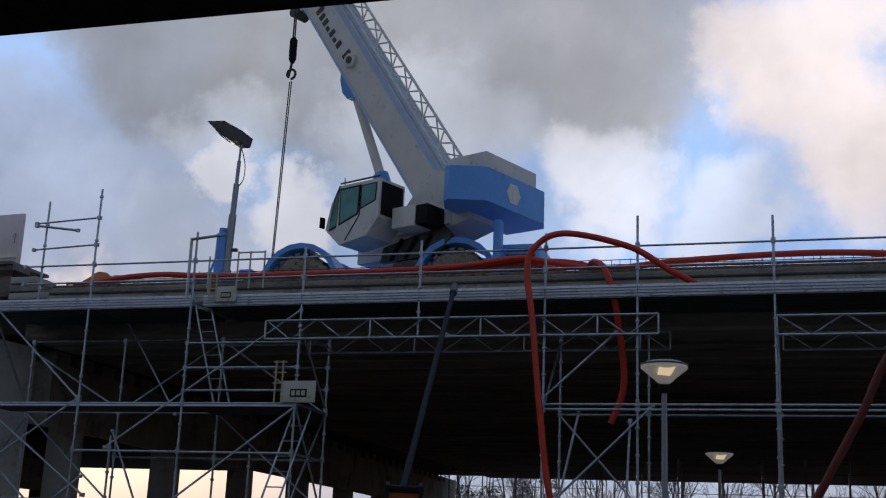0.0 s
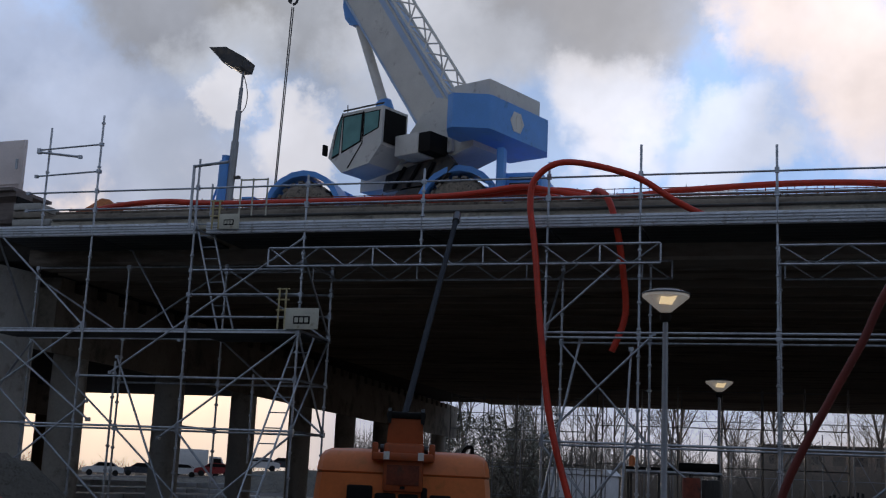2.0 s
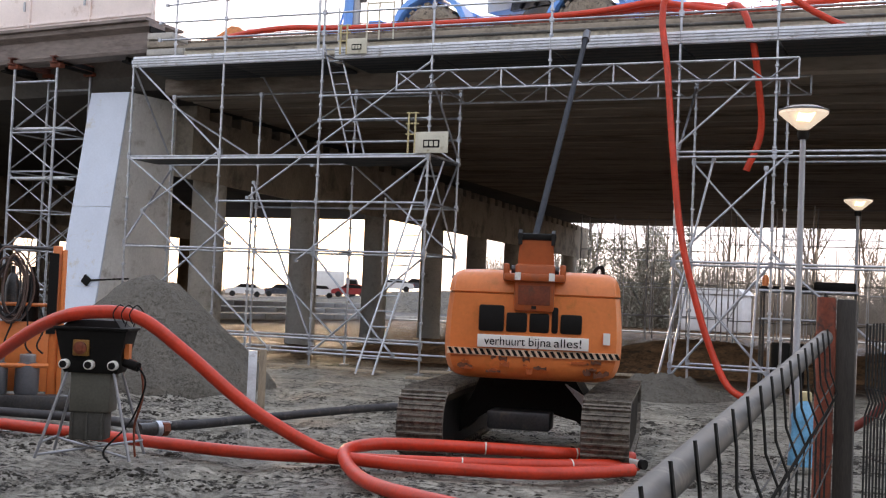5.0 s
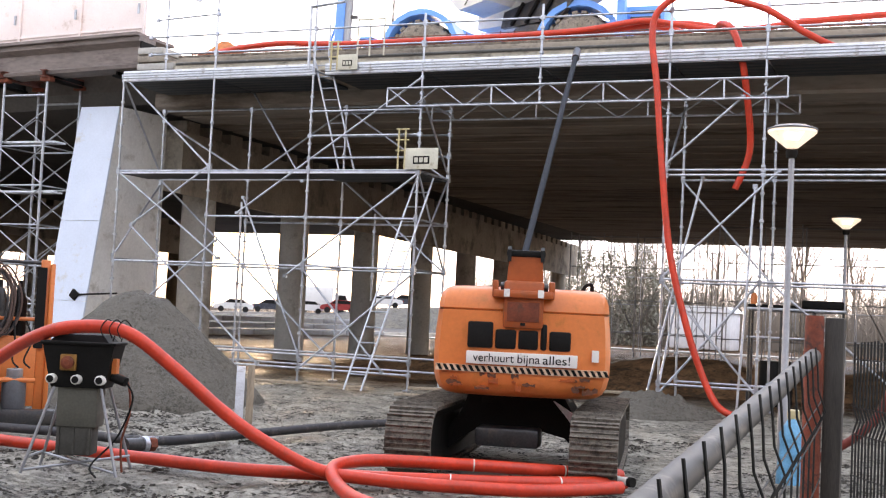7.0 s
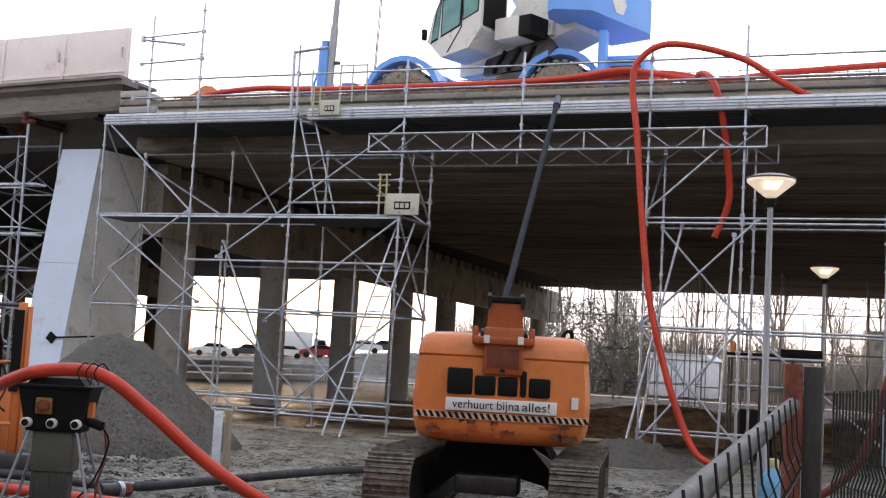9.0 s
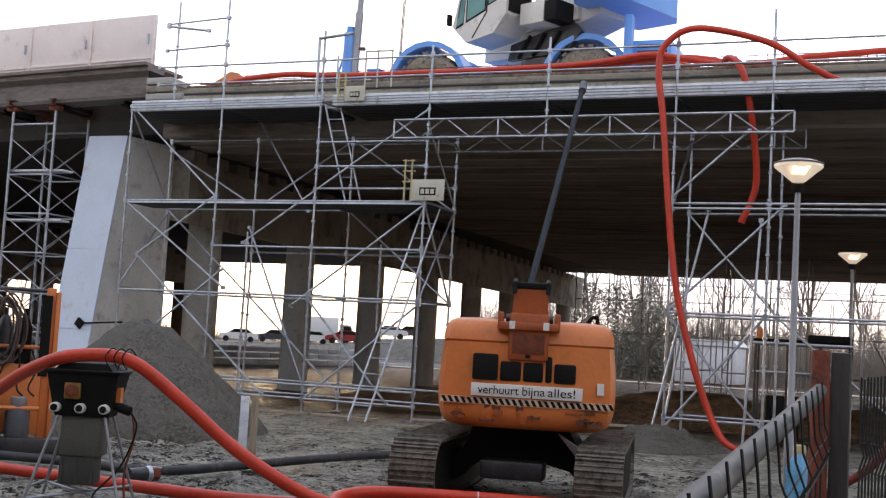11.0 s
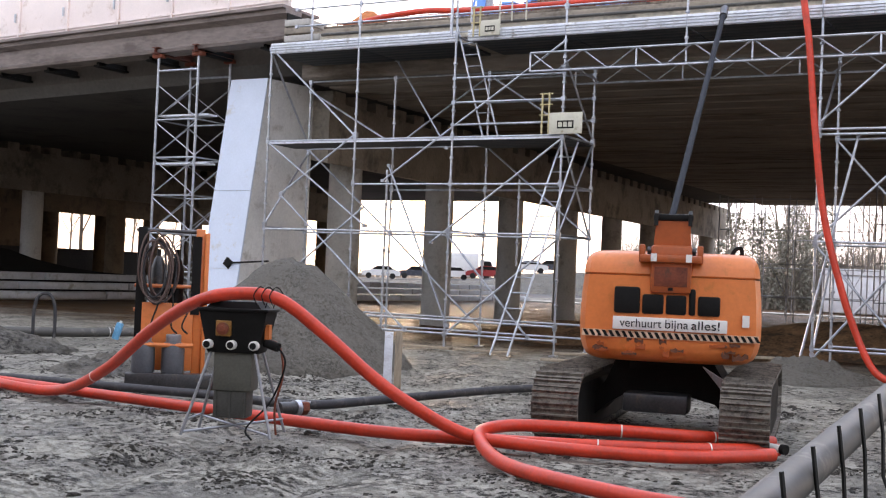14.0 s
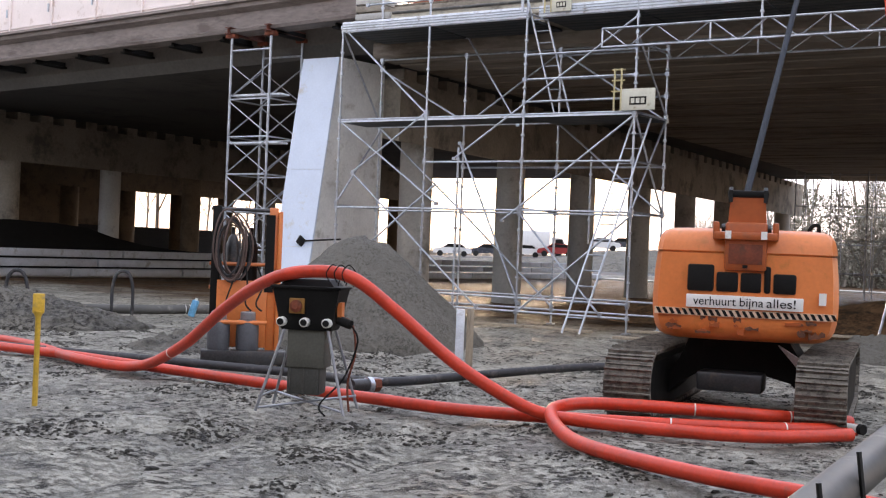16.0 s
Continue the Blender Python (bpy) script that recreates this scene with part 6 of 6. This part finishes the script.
g.f = [(5 * q + a, 5 * q + a + 1, 5 * q + a + 6, 5 * q + a + 5) for q in range(len(ridge) - 1) for a in range(4)] + [(0, 1, 2, 3, 4), tuple(range(5 * len(ridge) - 1, 5 * len(ridge) - 6, -1))]
solid("tarpaulin_bank", g, BLACK, "long black tarpaulin bank behind the barrier beams", "tarpaulin", 40)


def make_car(at, turn, paint, label):
    c = thing("car", label, "car", at, turn, group="cars on the road")
    prof = [(-2.1, 0.35), (-2.15, 0.75), (-1.95, 0.95), (-1.5, 1.0), (-1.0, 1.42), (0.5, 1.45), (1.15, 1.0), (1.95, 0.85), (2.15, 0.6), (2.1, 0.35)]
    part("body", Geo().prism(prof, "y", -0.85, 0.85), paint, c)
    part("side_glass", Geo().prism([(-1.35, 1.02), (-0.95, 1.36), (0.45, 1.39), (0.98, 1.02)], "y", -0.862, 0.862), BLACK, c)
    part("rear_window", Geo().add([(-1.52, y, 1.04) for y in (-0.7, 0.7)] + [(-1.08, y, 1.38) for y in (0.6, -0.6)] + [(-1.5, y, 1.02) for y in (-0.7, 0.7)] + [(-1.06, y, 1.36) for y in (0.6, -0.6)],
                                  [(0, 1, 2, 3), (4, 7, 6, 5), (0, 4, 5, 1), (1, 5, 6, 2), (2, 6, 7, 3), (3, 7, 4, 0)]), BLACK, c)
    for x in (-1.3, 1.35):
        for y in (-0.8, 0.8):
            part("wheel", Geo().tube((x, y - 0.1, 0.32), (x, y + 0.1, 0.32), 0.32, 16), RUBBER, c)
    for y in (-0.65, 0.65):
        part("tail_light", Geo().box(-2.17, -2.1, y - 0.14, y + 0.14, 0.72, 0.88), mat("red_lens", (0.5, 0.02, 0.02), 0.3, bump=0), c, "red tail light")


CAR_WHITE = mat("white_car_paint", (0.7, 0.7, 0.7), 0.3, spread=0.05, bump=0)
CAR_DARK = mat("dark_car_paint", (0.05, 0.055, 0.07), 0.25, spread=0.1, bump=0)
CAR_RED = mat("red_car_paint", (0.3, 0.03, 0.03), 0.3, spread=0.1, bump=0)
for az, dist, z, paint, label in ((32.26, 135, 0.97, CAR_WHITE, "white estate car"), (30.6, 141, 1.09, CAR_DARK, "dark hatchback"), (28.9, 135, 1.16, CAR_WHITE, "pale grey saloon"), (27.35, 133, 1.38, CAR_RED, "dark red hatchback"),
                                  (25.3, 135, 2.22, CAR_WHITE, "white car higher up the slope"), (24.3, 143, 2.42, CAR_DARK, "dark car higher up the slope")):
    make_car((-dist * math.sin(radians(az)), dist * math.cos(radians(az)), z), az + 180, paint, label + " on the road behind the columns")
o = thing("box_truck", "white box truck on the road behind the columns", "truck", (-146 * math.sin(radians(28.3)), 146 * math.cos(radians(28.3)), 1.3), 28)
part("box", Geo().box(-3.0, 1.6, -1.15, 1.15, 0.7, 3.1, ch=0.05), CAR_WHITE, o)
part("cab", Geo().prism([(1.7, 0.5), (3.4, 0.5), (3.45, 1.4), (3.1, 2.3), (1.7, 2.4)], "y", -1.05, 1.05), CAR_WHITE, o)
part("cab_window", Geo().prism([(2.2, 1.45), (3.25, 1.45), (3.02, 2.15), (2.2, 2.15)], "y", -1.06, 1.06), BLACK, o)
for x in (-1.8, 2.5):
    for y in (-0.95, 0.95):
        part("wheel", Geo().tube((x, y - 0.12, 0.45), (x, y + 0.12, 0.45), 0.45, 16), RUBBER, o)
make_car((-45.0, 31.0, 0.12), 92, CAR_RED, "red car on the road under the old span")


def make_tree(seed, height):
    """A bare winter tree: trunk, limbs, branches and a haze of twigs."""
    rng = random.Random(seed)
    trunk, twigs = Geo(), Geo()

    def grow(p, d, length, r, level):
        g = trunk if level < 2 else twigs
        q = p + d * length * 0.5 + Vector((rng.uniform(-1, 1), rng.uniform(-1, 1), 0)) * length * 0.05
        e = q + (d + Vector((rng.uniform(-0.2, 0.2), rng.uniform(-0.2, 0.2), 0.08))).normalized() * length * 0.5
        n = 7 if level == 0 else (5 if level == 1 else 3)
        g.sweep([p, q, e], [r, r * 0.75, r * 0.45], n, level < 1)
        if level == 4:
            return
        for k in range((9, 6, 5, 4)[level]):
            t = rng.uniform(0.3, 1.0)
            b = p + (q - p) * min(1, t * 2) if t < 0.5 else q + (e - q) * (t * 2 - 1)
            a, tilt = rng.uniform(0, 6.283), rng.uniform(0.4, 0.95)
            o = d.orthogonal().normalized()
            side = o * math.cos(a) + d.cross(o) * math.sin(a)
            grow(b, (d * math.cos(tilt) + side * math.sin(tilt) + Vector((0, 0, 0.15))).normalized(), length * rng.uniform(0.35, 0.55), r * 0.42, level + 1)
    grow(Vector((0, 0, -0.2)), Vector((0, 0, 1)), height * 0.75, height * 0.011, 0)
    o = thing("bare_tree", "tall bare winter tree beyond the bridge", "tree", group="bare trees beyond the bridge")
    part("trunk", trunk, BARK, o)
    part("crown", twigs, BARK, o, "haze of thin bare twigs")
    return o


kinds = [make_tree(3, 15), make_tree(8, 13), make_tree(12, 17)]
tr = random.Random(5)
spots = []
for k in range(64):
    az = -8 + 64 * k / 63 + tr.uniform(-0.8, 0.8)
    dist = tr.uniform(105, 190)
    spots.append((-dist * math.sin(radians(az)), dist * math.cos(radians(az)), tr.uniform(0, 360), k % 3))
for i, t in enumerate(kinds):
    x, y, a, _ = spots[i]
    t.matrix_basis = pose(x, y, 0, 0, 0, a)
for x, y, a, k in spots[3:]:
    if 19 < math.degrees(math.atan2(-x, y)) < 41:
        continue        # a clear gap in the wood above the road
    copy_thing(kinds[k], pose(x, y, 0, 0, 0, a))

# hedge and low wood along the horizon: upright stems with side twigs, drawn thin
g = Geo()
hr = random.Random(9)
for k in range(10500):
    az = hr.uniform(-14, 60) if k % 2 else hr.uniform(-14, 21)
    near = az < 21
    dist = hr.uniform(100, 135) if near else hr.uniform(153, 200)
    x, y = -dist * math.sin(radians(az)), dist * math.cos(radians(az))
    h = (hr.uniform(3.0, 8.5) if near else hr.uniform(1.5, 4.2)) * (0.85 + 0.6 * noise.noise((az * 0.35, 3, 0)))
    dx, dy, w = hr.uniform(-0.8, 0.8), hr.uniform(-0.8, 0.8), hr.uniform(0.02, 0.05)
    g.add([(x - w, y, 0), (x + w, y, 0), (x, y + w, 0), (x + dx, y + dy, h)], [(0, 1, 3), (1, 2, 3), (2, 0, 3)])
    for q in range(3):
        f = hr.uniform(0.25, 0.85)
        b = Vector((x + dx * f, y + dy * f, h * f))
        e = b + Vector((hr.uniform(-1.3, 1.3), hr.uniform(-0.6, 0.6), hr.uniform(0.4, 1.5)))
        g.add([b - Vector((0, 0, w)), b + Vector((0, 0, w)), b + Vector((0, w, 0)), e], [(0, 1, 3), (1, 2, 3), (2, 0, 3)])
# twigs paler and greyer than the bark: distance haze put into their colour
solid("thicket", g, mat("haze_pale_twigs", (0.23, 0.2, 0.17), 0.95, spread=0.3, scale=0.1, bump=0), "brown leafless thicket along the horizon, paled for haze", "thicket", 0, kind="stuff")

g = Geo()
for k in range(15000):
    az, dist = hr.uniform(11.6, 16.8), hr.uniform(100, 106)
    z = 8.4 * hr.random() * (0.9 + 0.3 * noise.noise((az * 1.4, 5, 0)))
    c = Vector((-dist * math.sin(radians(az)), dist * math.cos(radians(az)), z))
    r = hr.uniform(0.07, 0.2)
    g.add([c + Vector((hr.uniform(-r, r), hr.uniform(-r, r), hr.uniform(-r, r))) for q in range(3)], [(0, 1, 2)])
solid("evergreen_hedge", g, mat("evergreen_leaves", (0.23, 0.225, 0.18), 0.9, spread=0.5, scale=0.4, bump=0), "tall dull grey-green hedge beyond the bridge", "hedge", 0, kind="stuff")


def far_scaffold(x0, x1, y, z1, label):
    o = thing("far_scaffold", label, "scaffold")
    x = x0
    k = 0
    while x <= x1:
        for yy in (y, y + 1.5):
            part("standard", Geo().tube((x, yy, 0), (x, yy, z1), 0.035, 6), POST, o)
        if x + 1.8 <= x1:
            for z in (1.2, 2.9, 4.6, 6.2):
                part("ledger", Geo().tube((x, y, z), (x + 1.8, y, z), 0.026, 6), POST, o)
            part("brace", Geo().tube((x + (1.8 if k % 2 else 0), y, 1.2), (x + (0 if k % 2 else 1.8), y, 4.6), 0.022, 6), POST, o)
        x, k = x + 1.8, k + 1


far_scaffold(-21.5, -12.0, 74.2, 7.2, "dark shoring scaffold beyond the bridge")
far_scaffold(-10.5, 6.0, 77.0, 5.6, "dark scaffold rows beyond the bridge")
far_scaffold(-18.5, -11.0, 62.0, 6.4, "tall dark shoring scaffold under the far edge of the bridge")
far_scaffold(-9.5, 2.0, 55.0, 6.4, "dark shoring scaffold on the brown earth under the bridge")
far_scaffold(-52.0, -44.0, 62.0, 5.2, "dark scaffold beyond the far columns")

o = thing("site_cabin", "white covered site cabin among the trees", "cabin", (-17.3, 95, 0), -6)
part("body", Geo().box(-2.6, 2.4, -1.4, 1.4, 0.0, 2.9, ch=0.2), WHITE_SHEET, o)
part("roof", Geo().prism([(-2.75, 2.9), (2.55, 2.9), (2.1, 3.35), (-2.3, 3.35)], "y", -1.5, 1.5), WHITE_SHEET, o)
part("door_flap", Geo().box(0.5, 1.6, -1.43, -1.4, 0.3, 2.4, ch=0.01), WHITE_SHEET, o)

o = thing("apartment_block", "long low brick apartment block far behind the trees", "building", (14, 190, 0), -4)
part("wall", Geo().box(-22, 22, 0, 9, 0, 9.5), mat("far_brick", (0.42, 0.32, 0.26), 0.85, spread=0.2, scale=0.5, fine=4), o)
part("roof", Geo().box(-22.4, 22.4, -0.4, 9.4, 9.5, 9.9), DARK_STEEL, o)
for k in range(14):
    for z in (1.2, 4.2, 7.0):
        w = part("window", Geo().box(-21 + 3.05 * k, -19.2 + 3.05 * k, -0.06, 0.02, z, z + 1.3), DARK_STEEL, o)


def make_work_frame():
    o = thing("work_trestle", "dark steel trestle with tools and a beacon under the bridge", "trestle", (-2.95, 26.85, 0), 4)
    for x in (-0.95, -0.3, 0.35, 0.95):
        for y in (-0.4, 0.4):
            part("leg", Geo().tube((x, y, 0), (x, y, 2.1), 0.03), DARK_STEEL, o)
    for y in (-0.4, 0.4):
        part("rail", Geo().tube((-1.0, y, 2.1), (1.0, y, 2.1), 0.035), GALV, o)
        part("rail", Geo().tube((-1.0, y, 1.5), (1.0, y, 1.5), 0.025), GALV, o)
    part("top", Geo().box(-1.0, 0.0, -0.4, 0.4, 2.12, 2.2, ch=0.01).box(0.1, 0.95, -0.3, 0.3, 2.15, 2.32, ch=0.03), BLACK, o)
    part("drum", Geo().lathe([(0.33, 0.05), (0.36, 0.1), (0.36, 0.95), (0.33, 1.0)], 18, Matrix.Translation((-0.4, 0, 0))), BLACK, o)
    part("tarpaulin", Geo().box(0.15, 0.8, -0.32, 0.32, 0.0, 1.35, ch=0.12), RUST, o)
    part("beacon", Geo().lathe([(0.07, 2.2), (0.07, 2.38), (0.03, 2.44)], 12, Matrix.Translation((-0.9, 0, 0))), ORANGE, o, "orange beacon")


make_work_frame()

# loose boards at the foot of the scaffold
for x, y, z, l, a in ((-9.6, 22.3, 0.02, 1.1, 10), (-11.9, 23.2, 0.03, 1.6, -6), (-13.7, 23.1, 0.03, 1.9, 4), (-10.0, 23.6, 0.08, 0.9, 25), (-6.1, 24.2, 0.25, 1.2, 15), (-15.0, 22.8, 0.02, 1.4, 14)):
    o = thing("loose_board", "weathered scaffold board lying on the mud", "board", (x, y, z), a, group="loose boards on the mud")
    part("board", Geo().box(-l / 2, l / 2, -0.11, 0.11, -0.02, 0.03, ch=0.006), WOOD, o)

# clods of mud
g = Geo()
cr = random.Random(2)
for k in range(150000):
    x, y = cr.uniform(-18, 2), cr.uniform(6.2, 18)
    lump = 0.5 * noise.noise((x * 0.55, y * 0.55, 40)) + 0.8 * noise.noise((x * 1.4, y * 1.4, 52)) + 0.5 * noise.noise((x * 3.4, y * 3.4, 17))
    if lump < 0.3 + cr.uniform(-0.14, 0.14) and cr.random() > 0.025:
        continue
    s = cr.choice((0.005, 0.006, 0.008, 0.01, 0.013, 0.018)) * cr.uniform(0.7, 1.4) * (2.0 if cr.random() < 0.02 else 1.0)
    m = Matrix.Translation((x, y, ground_height(x, y) - 0.2 * s)) @ pose(0, 0, 0, cr.uniform(-20, 20), cr.uniform(-20, 20), cr.uniform(0, 360)) @ Matrix.Diagonal((s * cr.uniform(0.9, 1.9), s * cr.uniform(0.8, 1.5), s * cr.uniform(0.6, 1.1), 1))
    rings = [[(math.cos(a) * w * cr.uniform(0.75, 1.2), math.sin(a) * w * cr.uniform(0.75, 1.2), z + cr.uniform(-0.12, 0.12)) for a in [1.0472 * q for q in range(6)]] for w, z in ((1.0, -0.3), (0.92, 0.35), (0.5, 0.85))]
    g.add([m @ Vector(v) for ring in rings for v in ring], [(6 * b + q, 6 * b + (q + 1) % 6, 6 * b + 6 + (q + 1) % 6, 6 * b + 6 + q) for b in (0, 1) for q in range(6)] + [(12, 13, 14, 15, 16, 17)])
solid("mud_clods", g, MUD_DARK, "scattered clods of grey mud", "mud", 50, kind="stuff")
